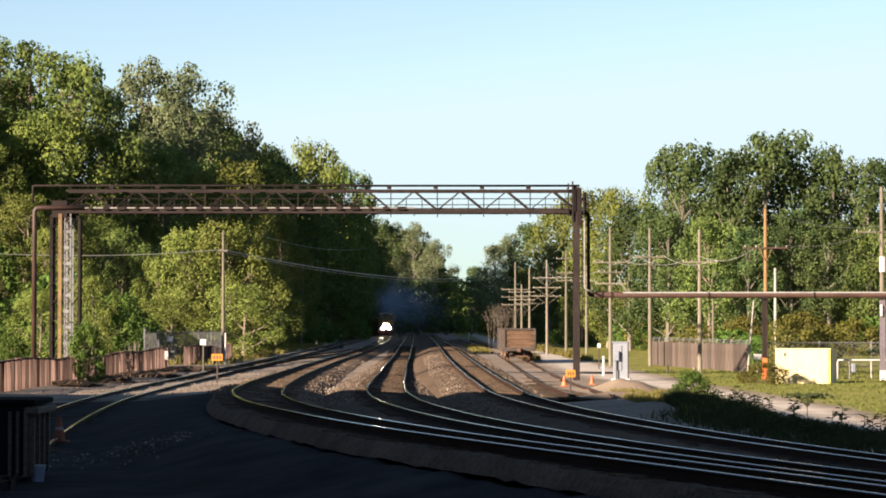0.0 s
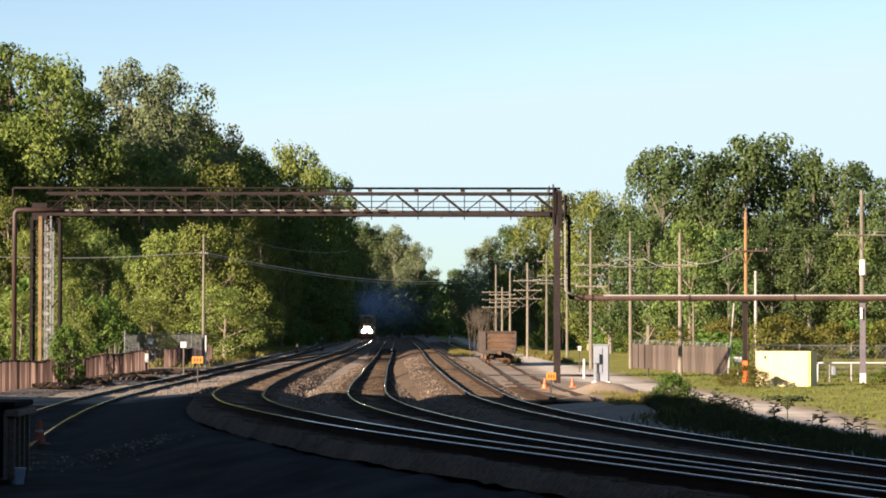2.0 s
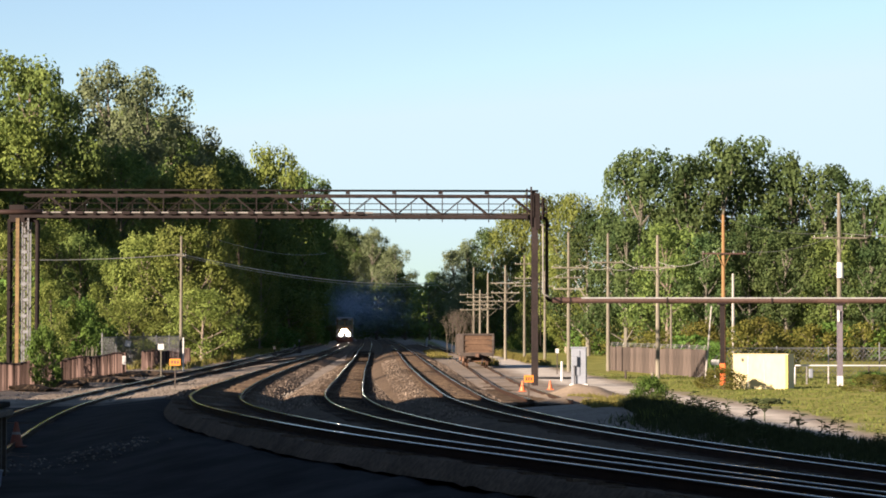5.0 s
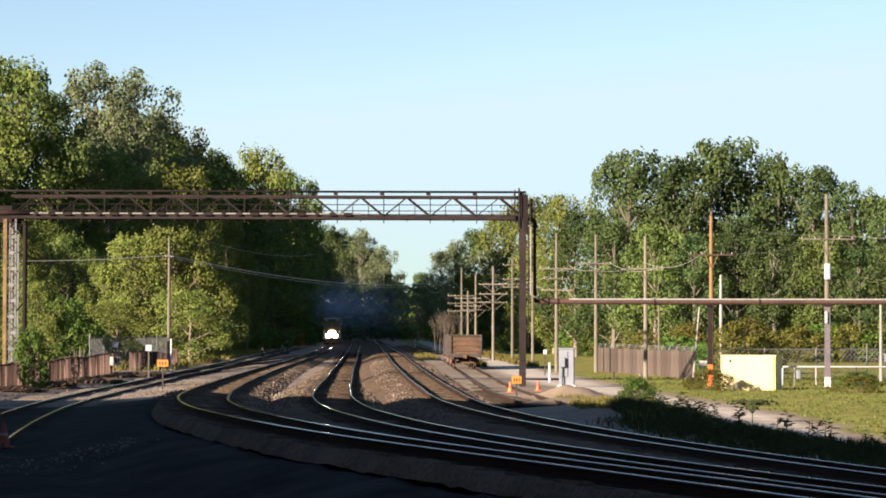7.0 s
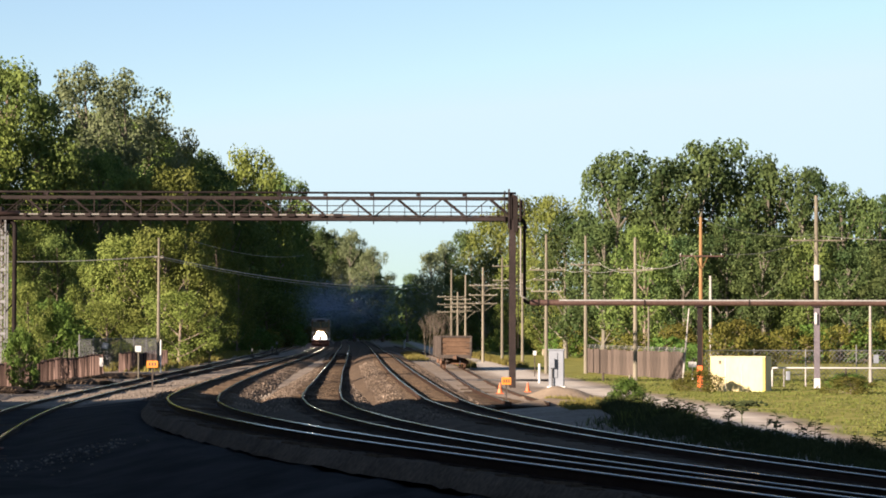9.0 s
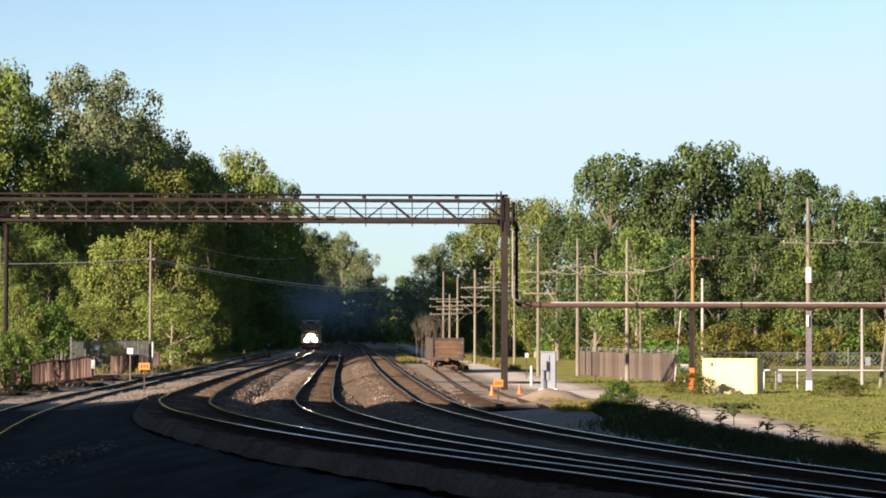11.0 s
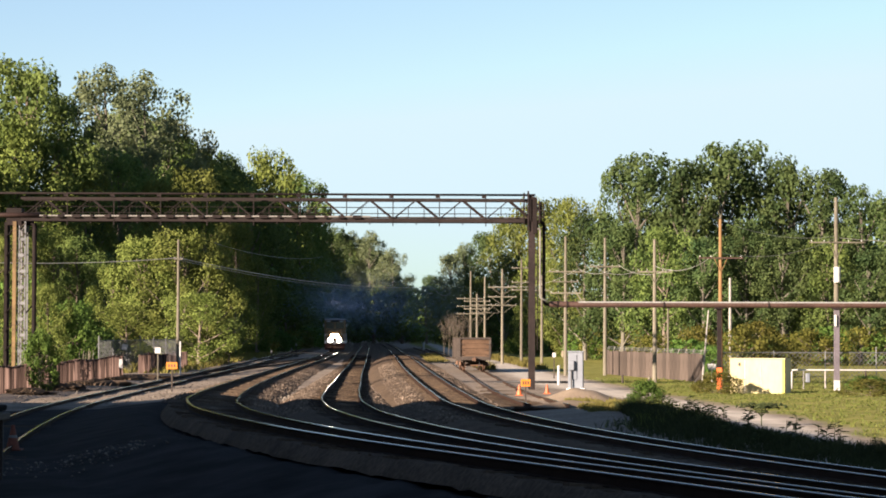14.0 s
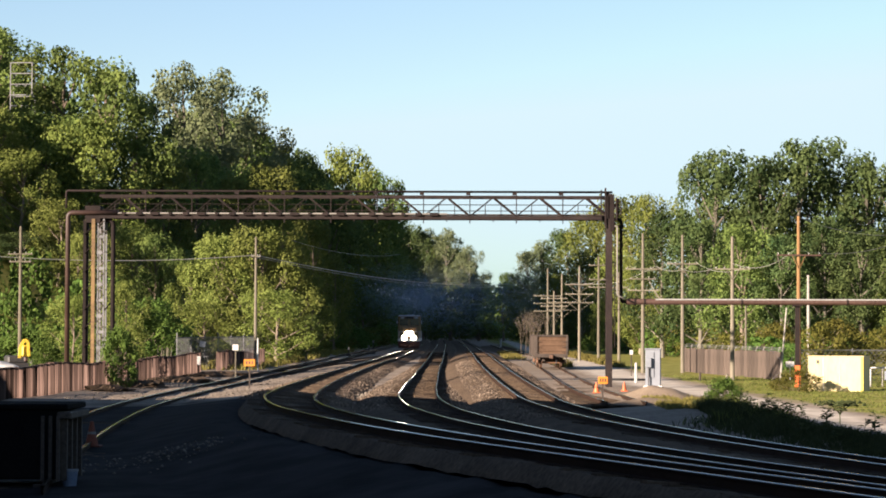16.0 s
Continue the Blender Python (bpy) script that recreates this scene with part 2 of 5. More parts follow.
# ---- the lie of the land ----
KY = np.array([0, 15, 30, 42, 56, 72, 90, 112, 140, 180, 240, 330, 450, 620.0])
TRACKS = {
    "a": ([14.0, 8.6, 3.8, -0.27, -3.38, -5.27, -6.41, -7.41, -8.17, -8.59, -8.6, -9.0, -10.2, -14.6],
          [0.7, 0.72, 0.73, 0.79, 0.79, 0.68, 0.53, 0.36, 0.29, 0.35, 0.55, 0.93, 1.45, 2.6], 0.11),
    "b": ([18.2, 12.9, 7.9, 4.12, 1.09, -0.9, -1.95, -2.47, -2.84, -3.34, -3.88, -4.8, -6.0, -8.7],
          [0.36, 0.37, 0.37, 0.42, 0.42, 0.38, 0.29, 0.21, 0.15, 0.19, 0.37, 0.87, 1.4, 2.3], 0.09),
    "c": ([22.4, 17.2, 12.2, 9.24, 6.5, 4.25, 2.75, 2.12, 1.58, 1.02, 0.58, -0.1, -1.1, -3.8],
          [0.08, 0.08, 0.08, 0.09, 0.09, 0.11, 0.15, 0.27, 0.47, 0.74, 0.94, 1.04, 1.3, 2.2], 0.09),
    "yard": ([-2.0, -4.0, -6.2, -7.9, -9.4, -10.9, -12.15, -12.9, -13.3, -13.3, -13.5, -14.2, -15.5, -18.5],
             [0.05, 0.05, 0.05, 0.05, 0.05, 0.05, 0.05, 0.05, 0.1, 0.3, 0.55, 0.95, 1.4, 2.3], 0.0),
    "siding": ([29, 24, 18.5, 14.2, 10.8, 8.0, 6.1, 5.5, 5.5, 5.65, 5.7, 5.0, 3.8, 1.0],
               [0.1, 0.1, 0.1, 0.1, 0.1, 0.1, 0.07, 0.06, 0.08, 0.24, 0.5, 0.95, 1.4, 2.2], 0.0),
}


def bend(xs, ys, x):
    """Smooth curve through the knots xs, ys, read at x; straight beyond the ends."""
    slope = np.gradient(np.array(ys, float), xs)
    i = int(np.clip(np.searchsorted(xs, x) - 1, 0, len(xs) - 2))
    w = xs[i + 1] - xs[i]
    s = (x - xs[i]) / w
    if s < 0:
        return ys[0] + slope[0] * (x - xs[0])
    if s > 1:
        return ys[-1] + slope[-1] * (x - xs[-1])
    return ((2 * s**3 - 3 * s**2 + 1) * ys[i] + (s**3 - 2 * s**2 + s) * w * slope[i]
            + (3 * s**2 - 2 * s**3) * ys[i + 1] + (s**3 - s**2) * w * slope[i + 1])


def base_height(x, y):
    h = float(np.interp(y, [0, 140, 240, 330, 450, 620, 900], [-0.12, -0.08, 0.4, 0.75, 1.1, 1.8, 2.2]))
    rise = np.clip((y - 205) / 60, 0, 1)
    foot = float(np.interp(y, [200, 260, 400, 640, 900], [-29, -28, -21, -15, -15]))
    if x < foot:
        h += rise * min(24.0, (foot - x) * 0.8)
    if y > 770:
        h += min(14.0, (y - 770) * 0.18)
    return h


def track_at(key, y):
    """Middle of a track at the top of its rails, and the way it runs."""
    xs, zs, cant = TRACKS[key]
    p = Vector((bend(KY, xs, y), y, bend(KY, zs, y)))
    q = Vector((bend(KY, xs, y + 0.5), y + 0.5, bend(KY, zs, y + 0.5)))
    return p, (q - p).normalized()


def ground_height(x, y):
    h = base_height(x, y)
    if y < 640:
        marks = sorted((bend(KY, TRACKS[k][0], y), bend(KY, TRACKS[k][1], y) - 0.52) for k in "abc")
        (xl, zl), (xr, zr) = marks[0], marks[-1]
        marks = [(xl - 4.6, h), (xl - 1.9, zl + 0.24), (xl - 1.0, zl)] + marks[1:-1] + [(xr + 1.0, zr), (xr + 4.0, h)]
        if marks[0][0] < x < marks[-1][0]:
            h = max(float(np.interp(x, [m[0] for m in marks], [m[1] for m in marks])), h - 0.25)
    return h + 0.05 * noise.noise((x * 0.4, y * 0.25, 0))


def zones(x, y):
    """How much grass, pale gravel road and painted foreground shade lies at a place."""
    road_x = float(np.interp(y, [30, 60, 85, 107, 140, 170, 230, 320], [9.6, 10.6, 11.9, 11.3, 10.2, 9.6, 9.2, 8.4]))
    w = 0.25 * noise.noise((x * 0.5, y * 0.3, 4)) * 3
    wide = float(np.interp(y, [30, 107, 150, 230], [1.15, 1.2, 2.2, 1.6]))
    road = np.clip((wide - abs(x - road_x) + w * 0.5) / 0.6, 0, 1)
    grass = np.clip((x - road_x - wide - 0.1 + w) / 0.8, 0, 1)
    far = np.clip((y - 260) / 60, 0, 1)
    mid = bend(KY, TRACKS["b"][0], min(y, 620))
    grass = max(grass, np.clip((-20.5 - x + w) / 1.5, 0, 1), far * np.clip((abs(x - mid) - 11 + w) / 2, 0, 1))
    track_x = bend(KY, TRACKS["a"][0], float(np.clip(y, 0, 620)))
    # near-black zone that paints the foreground shade into the ground's colour
    shade_dark = np.clip((track_x + 0.3 - x) / 0.4, 0, 1) * np.clip((x + 18 + w * 2) / 1.0, 0, 1) * np.clip((102 + x * 0.6 - y + w * 9) / 4, 0, 1)
    return grass, road, shade_dark


def build_ground():
    xs = np.unique(np.concatenate([np.linspace(-3000, -90, 9), np.arange(-90, -30, 6), np.arange(-30, 30.1, 0.6), np.arange(36, 90, 6), np.linspace(90, 3000, 9)]))
    ys = np.unique(np.concatenate([np.linspace(-3000, -60, 7), np.arange(-50, 20, 5), np.arange(20, 150, 1.2), np.arange(150, 320, 3), np.arange(320, 720, 8), np.linspace(740, 4500, 14)]))
    verts = [(x, y, ground_height(x, y)) for y in ys for x in xs]
    n = len(xs)
    faces = [(j * n + i, j * n + i + 1, (j + 1) * n + i + 1, (j + 1) * n + i) for j in range(len(ys) - 1) for i in range(n - 1)]
    m = mat("stony_dirt", (0.092, 0.076, 0.059), (0.235, 0.195, 0.155), 0.25, 0.95, 0, 0.9, 24)
    nt = m.node_tree
    n_, l = nt.nodes, nt.links
    b = n_["Principled BSDF"]
    old = b.inputs["Base Color"].links[0].from_socket
    at = n_.new("ShaderNodeAttribute")
    at.attribute_name = "zone"
    sep = n_.new("ShaderNodeSeparateColor")
    l.new(at.outputs["Color"], sep.inputs[0])
    noi = n_.new("ShaderNodeTexNoise")
    noi.inputs["Scale"].default_value, noi.inputs["Detail"].default_value = 0.9, 6
    co = n_.new("ShaderNodeTexCoord")
    l.new(co.outputs["Object"], noi.inputs["Vector"])
    # Blue holds the painted shade's near-black tone
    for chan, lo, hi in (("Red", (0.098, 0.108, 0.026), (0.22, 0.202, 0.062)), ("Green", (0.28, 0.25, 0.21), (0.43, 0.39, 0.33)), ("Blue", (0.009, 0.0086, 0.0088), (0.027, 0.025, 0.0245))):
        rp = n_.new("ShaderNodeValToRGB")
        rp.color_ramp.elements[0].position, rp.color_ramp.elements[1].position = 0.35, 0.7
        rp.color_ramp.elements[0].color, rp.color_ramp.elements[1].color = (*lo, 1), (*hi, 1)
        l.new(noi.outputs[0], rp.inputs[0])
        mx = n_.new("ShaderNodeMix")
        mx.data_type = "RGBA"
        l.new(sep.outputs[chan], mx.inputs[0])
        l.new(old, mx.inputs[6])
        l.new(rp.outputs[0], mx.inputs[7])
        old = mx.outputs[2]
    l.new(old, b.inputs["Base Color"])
    ob = mesh_part("ground", verts, faces, m, None, "stony brown dirt with grass and a pale gravel road", smooth=True)
    tagged(ob, category="ground", kind="structure")
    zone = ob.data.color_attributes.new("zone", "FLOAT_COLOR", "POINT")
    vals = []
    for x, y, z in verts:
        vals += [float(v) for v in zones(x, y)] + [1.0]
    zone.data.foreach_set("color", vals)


build_ground()


# ---- tracks ----
def sweep(name, key, side, profile, y0, y1, material, parent, slots=None, label="", jitter=0.0, step_near=1.0, closed=True):
    """Carries a cross-section (across, up) along a track, offset sideways, with the track's cant."""
    ys = np.concatenate([np.arange(y0, 130, step_near), np.arange(130, y1 + 1, 6.0)])
    verts, faces, mats = [], [], []
    cant0, n = TRACKS[key][2], len(profile)
    for y in ys:
        p, d = track_at(key, y)
        across = Vector((d.y, -d.x, 0)).normalized()
        cant = cant0 * float(np.interp(y, [110, 200], [1, 0]))
        for u, w in profile:
            q = p + across * (u + side)
            j = jitter * (0.5 * noise.noise((q.x * 0.8, q.y * 0.3, 3)) + 0.45 * noise.noise((q.x * 2.6, q.y * 1.4, 7)) + 0.4 * noise.noise((q.x * 5.1, q.y * 3.2, 9))) if jitter else 0
            verts.append((q.x, q.y, q.z + w - cant * (u + side) / 1.5 + j))
    last = n if closed else n - 1
    for i in range(len(ys) - 1):
        for j in range(last):
            k = (j + 1) % n
            faces.append((i * n + j, i * n + k, (i + 1) * n + k, (i + 1) * n + j))
            mats.append(slots[j] if slots else 0)
    return mesh_part(name, verts, faces, material, parent, label, mats, smooth=not closed)


RAIL = [(-0.07, -0.18), (-0.07, -0.165), (-0.012, -0.15), (-0.012, -0.045), (-0.036, -0.035), (-0.036, -0.012), (-0.03, -0.004), (-0.018, 0.0),
        (0.018, 0.0), (0.03, -0.004), (0.036, -0.012), (0.036, -0.035), (0.012, -0.045), (0.012, -0.15), (0.07, -0.165), (0.07, -0.18)]
RAIL_SLOT = [1, 1, 1, 1, 1, 0, 0, 0, 0, 0, 1, 1, 1, 1, 1, 1]
BED = [(-3.9, -1.2), (-3.3, -0.85), (-2.5, -0.5), (-1.75, -0.24), (-1.3, -0.19), (-0.95, -0.19), (-0.62, -0.195), (-0.3, -0.19), (0.0, -0.185), (0.3, -0.19),
       (0.62, -0.195), (0.95, -0.19), (1.3, -0.19), (1.75, -0.24), (2.5, -0.5), (3.6, -0.85), (5.0, -1.4)]


def build_track(key, y0, y1, label, heavy=True):
    t = thing("railway_track", Matrix(), label, "railway track", "tracks through the yard", "structure")
    for s in (-0.75, 0.75):
        sweep("rail", key, s, RAIL, y0, y1, [M_STEEL, M_RUST], t, RAIL_SLOT)
    bed = [(u * (1 if heavy else 0.85), w if heavy else max(w, -0.45)) for u, w in BED]
    if key == "a":
        bed = [(-1.5, -0.45)] + bed[4:]
    if key == "c":
        bed = [(u, w) for u, w in bed if u < 3]
    if key == "siding":
        bed = [(-2.9, -0.5), (-2.2, -0.26), (-1.7, -0.2)] + [p for p in bed if abs(p[0]) < 1.4] + [(1.7, -0.2), (2.3, -0.27), (3.1, -0.5)]
    slot = [int(key == "siding") or int(max(abs(p[0]), abs(q[0])) < 1.0) for p, q in zip(bed, bed[1:])]
    sweep("ballast", key, 0, bed, y0, y1, [M_BALLAST, M_BEDBROWN], t, slot, "", 0.075, 0.35, closed=False)
    verts, faces, y = [], [], y0 + 0.3
    rng = random.Random(key)
    while y < min(y1, 330):
        p, d = track_at(key, y)
        across = Vector((d.y, -d.x, 0)).normalized()
        cant = TRACKS[key][2] * float(np.interp(y, [110, 200], [1, 0]))
        b = len(verts)
        ln = 1.24 + rng.uniform(-0.04, 0.04)
        for u in (-ln, ln):
            for v in (-0.11, 0.11):
                for w in (-0.35, -0.175 + rng.uniform(-0.02, 0.02)):
                    q = p + across * u + d * v
                    verts.append((q.x, q.y, p.z + w - cant * u / 1.5))
        faces += [(b + 1, b + 3, b + 7, b + 5), (b, b + 1, b + 5, b + 4), (b + 2, b + 6, b + 7, b + 3), (b, b + 2, b + 3, b + 1), (b + 4, b + 5, b + 7, b + 6)]
        y += 0.55 if y < 150 else 1.1
    tagged(mesh_part("ties", verts, faces, M_TIE, t), kind="stuff")
    return t


def ballast_stones():
    """Loose stones on the beds of the three main tracks, where they pass nearest in the sun."""
    rng = random.Random(41)
    verts, faces, slots = [], [], []
    us, ws = [p[0] for p in BED], [p[1] for p in BED]
    for _ in range(30000):
        key = rng.choice("abc")
        y = 78 + 130 * rng.random() ** 1.5
        u = rng.uniform(-2.4, 2.6)
        if abs(abs(u) - 0.75) < 0.12 or key == "a" and u < -1.6:
            continue
        p, d = track_at(key, y)
        cant = TRACKS[key][2] * float(np.interp(y, [110, 200], [1, 0]))
        x, z = p.x + d.y * u, p.z + float(np.interp(u, us, ws)) - cant * u / 1.5
        s = rng.uniform(0.02, 0.05)
        b = len(verts)
        a = rng.uniform(0, 6.28)
        for k in range(3):
            verts.append((x + math.cos(a + k * 2.1) * s * rng.uniform(0.8, 1.3), y + math.sin(a + k * 2.1) * s * 1.3, z - 0.02))
        verts.append((x + rng.gauss(0, s * 0.3), y + rng.gauss(0, s * 0.3), z + s * rng.uniform(0.8, 1.5)))
        faces += [(b, b + 1, b + 3), (b + 1, b + 2, b + 3), (b + 2, b, b + 3)]
        slots += [int(abs(u) < 1.0)] * 3
    m = mat("loose_ballast_stone", (0.045, 0.035, 0.028), (0.16, 0.125, 0.095), 1.0, 0.95, 0, 0.0, 10, 0.3, 1, True)
    tagged(mesh_part("ballast_stones", verts, faces, [m, M_BEDBROWN], None, "", slots), "loose brown ballast stones along the tracks", "stones", "", "stuff")


build_track("a", -10, 640, "canted main line track with polished rails on brown ballast")
build_track("b", -10, 640, "middle main line track curving on brown ballast")
build_track("c", -10, 640, "curving main line track beside the gravel shoulder")
build_track("yard", 40, 560, "worn yard track with pale rails in the dirt", False)
build_track("siding", 96, 470, "low siding track under the parked gondola", False)
ballast_stones()


def switch_rails():
    """A turnout that leaves the yard track for the main line."""
    t = thing("turnout", Matrix(), "rusty turnout rails between the yard and the main line", "railway track", "", "structure")
    for s in (-0.75, 0.75):
        bm = bmesh.new()
        prev = None
        for i in range(31):
            f = i / 30
            y = 150 + 150 * f
            e = f * f * (3 - 2 * f)
            p = track_at("yard", y)[0].lerp(track_at("a", y)[0], e)
            q = Vector((p.x + s, y, p.z - 0.06))
            if prev:
                bar(bm, prev, q, 0.07, 0.14)
            prev = q
        part("rail", bm, M_RUST, t)


switch_rails()


# ---- pipe gantry over the tracks ----
def gantry():
    g = thing("pipe_gantry", pose(0, 133, 0), "rusty steel pipe bridge with lattice truss spanning the tracks", "gantry")
    xl, xr, low, top = -19.9, 7.25, 8.82, 9.92
    bm = bmesh.new()
    for y in (-0.5, 0.5):
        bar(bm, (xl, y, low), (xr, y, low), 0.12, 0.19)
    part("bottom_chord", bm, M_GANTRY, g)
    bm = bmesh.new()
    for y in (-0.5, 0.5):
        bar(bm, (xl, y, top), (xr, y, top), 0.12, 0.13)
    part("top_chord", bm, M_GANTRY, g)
    part("deck", box(bmesh.new(), (xl + xr) / 2, 0, low + 0.17, xr - xl, 0.8, 0.05), M_CARDARK, g, "dark weathered plank walkway")
    bm = bmesh.new()
    tube(bm, [(-21.75, 0.1, 9.3), (-21.75, 0.1, 10.22), (xr, 0.1, 10.22)], 0.06)
    part("upper_pipe", bm, M_GANTRY, g)
    bm = bmesh.new()
    tube(bm, [(-21.55, -0.55, 0.2), (-21.55, -0.55, 9.02), (xl + 1, -0.55, 9.02)], 0.13)
    part("lower_pipe", bm, M_PIPE, g, "dull red-brown steam pipe")
    part("walkway_pipe", rod(bmesh.new(), (xl + 1, -0.62, 9.0), (-1.5, -0.62, 9.0), 0.05, seg=10), M_PALESTEEL, g, "pale thin pipe along the walkway")
    for i in range(21):
        x = xl + 1.3 + i * 0.82
        part("pipe_saddle", box(bmesh.new(), x, -0.64, 8.99, 0.16 + 0.14 * (i % 3), 0.16, 0.16), M_GANTRY, g)
    step = 2.45
    n = int((xr - xl) / step)
    for i in range(n):
        x0 = xr - 0.2 - step * i
        for y in (-0.5, 0.5):
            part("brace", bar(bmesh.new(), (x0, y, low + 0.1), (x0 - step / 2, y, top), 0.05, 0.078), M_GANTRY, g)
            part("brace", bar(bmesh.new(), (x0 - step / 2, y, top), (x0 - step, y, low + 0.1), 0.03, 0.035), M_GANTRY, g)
        part("post", bar(bmesh.new(), (x0, -0.55, low - 0.3), (x0, -0.55, 10.22), 0.05, 0.05), M_GANTRY, g)
        part("cross_tie", bar(bmesh.new(), (x0, -0.5, low), (x0, 0.5, low), 0.1, 0.1), M_GANTRY, g)
        part("hanger", bar(bmesh.new(), (x0 - step / 2, -0.5, low - 0.22), (x0 - step / 2, -0.5, low), 0.05, 0.05), M_GANTRY, g)
        part("top_block", box(bmesh.new(), x0 - 0.1, -0.3, 10.09, 0.2, 0.5, 0.12), M_GANTRY, g)
        for k in (0.33, 0.67):
            part("rail_post", bar(bmesh.new(), (x0 - step * k, -0.45, low + 0.1), (x0 - step * k, -0.45, low + 0.72), 0.04, 0.04), M_GANTRY, g)
    for z in (low + 0.36, low + 0.68):
        part("handrail", rod(bmesh.new(), (xl, -0.45, z), (xr, -0.45, z), 0.022, seg=6), M_GANTRY, g)
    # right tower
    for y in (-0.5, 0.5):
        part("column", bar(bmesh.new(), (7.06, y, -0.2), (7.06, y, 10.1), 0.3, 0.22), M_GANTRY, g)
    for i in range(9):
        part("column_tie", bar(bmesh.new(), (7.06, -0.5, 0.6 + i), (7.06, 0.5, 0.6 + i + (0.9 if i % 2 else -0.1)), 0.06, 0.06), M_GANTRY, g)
    bm = bmesh.new()
    box(bm, 7.3, 0, 9.5, 0.55, 1.2, 0.1)
    box(bm, 7.2, -0.62, 9.1, 0.22, 0.1, 1.9)
    box(bm, 7.5, -0.3, 9.35, 0.12, 0.5, 1.0)
    box(bm, 6.95, -0.62, 9.4, 0.1, 0.1, 1.2)
    part("bracket", bm, M_GANTRY, g)
    bm = bmesh.new()
    tube(bm, [(7.2, 0.3, 8.8), (7.72, 0.3, 8.8), (7.72, 0.3, 4.42), (8.4, 0.3, 4.42)], 0.09)
    part("drop_pipe", bm, M_GANTRY, g)
    bm = bmesh.new()
    tube(bm, [(7.2, -0.62, 8.4), (7.47, -0.62, 8.4), (7.47, -0.62, 4.75), (7.9, -0.62, 4.55)], 0.045)
    part("drop_pipe", bm, M_PALESTEEL, g, "pale lagged drop pipe")
    for i in range(14):
        part("rung", rod(bmesh.new(), (7.34, -0.5, 4.0 + i * 0.34), (7.6, -0.5, 4.0 + i * 0.34), 0.018, seg=6), M_GANTRY, g)
    part("ladder_rail", rod(bmesh.new(), (7.34, -0.5, 2.0), (7.34, -0.5, 8.8), 0.028, seg=6), M_GANTRY, g)
    for x, z0, z1, w in ((6.62, 8.6, 10.3, 0.07), (6.84, 8.3, 10.4, 0.09), (7.42, 8.7, 9.9, 0.06), (7.66, 9.0, 9.7, 0.05)):
        part("head_post", bar(bmesh.new(), (x, -0.66, z0), (x, -0.66, z1), w, w), M_GANTRY, g)
    for z in (9.0, 9.35, 9.68):
        part("head_rail", rod(bmesh.new(), (7.1, -0.66, z), (7.68, -0.66, z), 0.025, seg=6), M_GANTRY, g)
    part("elbow_flange", rod(bmesh.new(), (7.72, 0.3, 8.35), (7.72, 0.3, 8.5), 0.14, seg=12), M_GANTRY, g)
    part("elbow_flange", rod(bmesh.new(), (7.98, 0.3, 4.42), (8.08, 0.3, 4.42), 0.16, seg=12), M_GANTRY, g)
    # left tower
    part("column", bar(bmesh.new(), (-20.75, 0.5, -0.2), (-20.75, 0.5, 8.7), 0.26, 0.3), M_GANTRY, g)
    part("column", bar(bmesh.new(), (-20.2, -0.5, -0.2), (-20.2, -0.5, 8.7), 0.19, 0.2), M_LATTICE, g, "ochre weathered column")
    for x, y in ((-19.98, -0.45), (-19.66, -0.45), (-19.98, 0.45), (-19.66, 0.45)):
        part("column", bar(bmesh.new(), (x, y, -0.2), (x, y, 8.7), 0.09, 0.09), M_MESH, g, "pale grey laced column")
    for i in range(30):
        z, k = 0.2 + i * 0.28, 1 if i % 2 else -1
        part("lacing", bar(bmesh.new(), (-19.82 - 0.16 * k, -0.5, z), (-19.82 + 0.16 * k, -0.5, z + 0.28), 0.05, 0.03), M_CARDARK, g)
        if i % 3 == 0:
            part("batten", box(bmesh.new(), -19.82, -0.5, z, 0.42, 0.03, 0.16), M_MESH, g)
    for i in range(17):
        z = 0.4 + i * 0.5
        s = 1 if i % 2 else -1
        part("lacing", bar(bmesh.new(), (-20.15, -0.52, z), (-19.72, -0.4, z + 0.5 * s), 0.05, 0.03), M_PALESTEEL, g)
        if i % 2:
            part("lacing", bar(bmesh.new(), (-20.75, 0.3, z), (-20.3, -0.3, z + 0.4), 0.05, 0.04), M_GANTRY, g)
    bm = bmesh.new()
    tube(bm, [(-20.6, -0.2, 8.62), (-19.2, -0.2, 8.62), (-19.2, -0.2, 2.6), (-19.45, -0.2, 2.2), (-19.45, -0.2, 0)], 0.12)
    part("drop_pipe", bm, M_GANTRY, g)
    part("pipe_brace", bar(bmesh.new(), (-19.85, -0.2, 7.6), (-19.3, -0.2, 8.4), 0.06, 0.06), M_GANTRY, g)
    part("pipe_brace", bar(bmesh.new(), (-19.85, -0.2, 3.6), (-19.2, -0.2, 4.4), 0.06, 0.06), M_GANTRY, g)
    bm = bmesh.new()
    box(bm, -20.25, 0, 8.95, 0.8, 1.1, 0.9)
    part("tower_head", bm, M_GANTRY, g)


gantry()


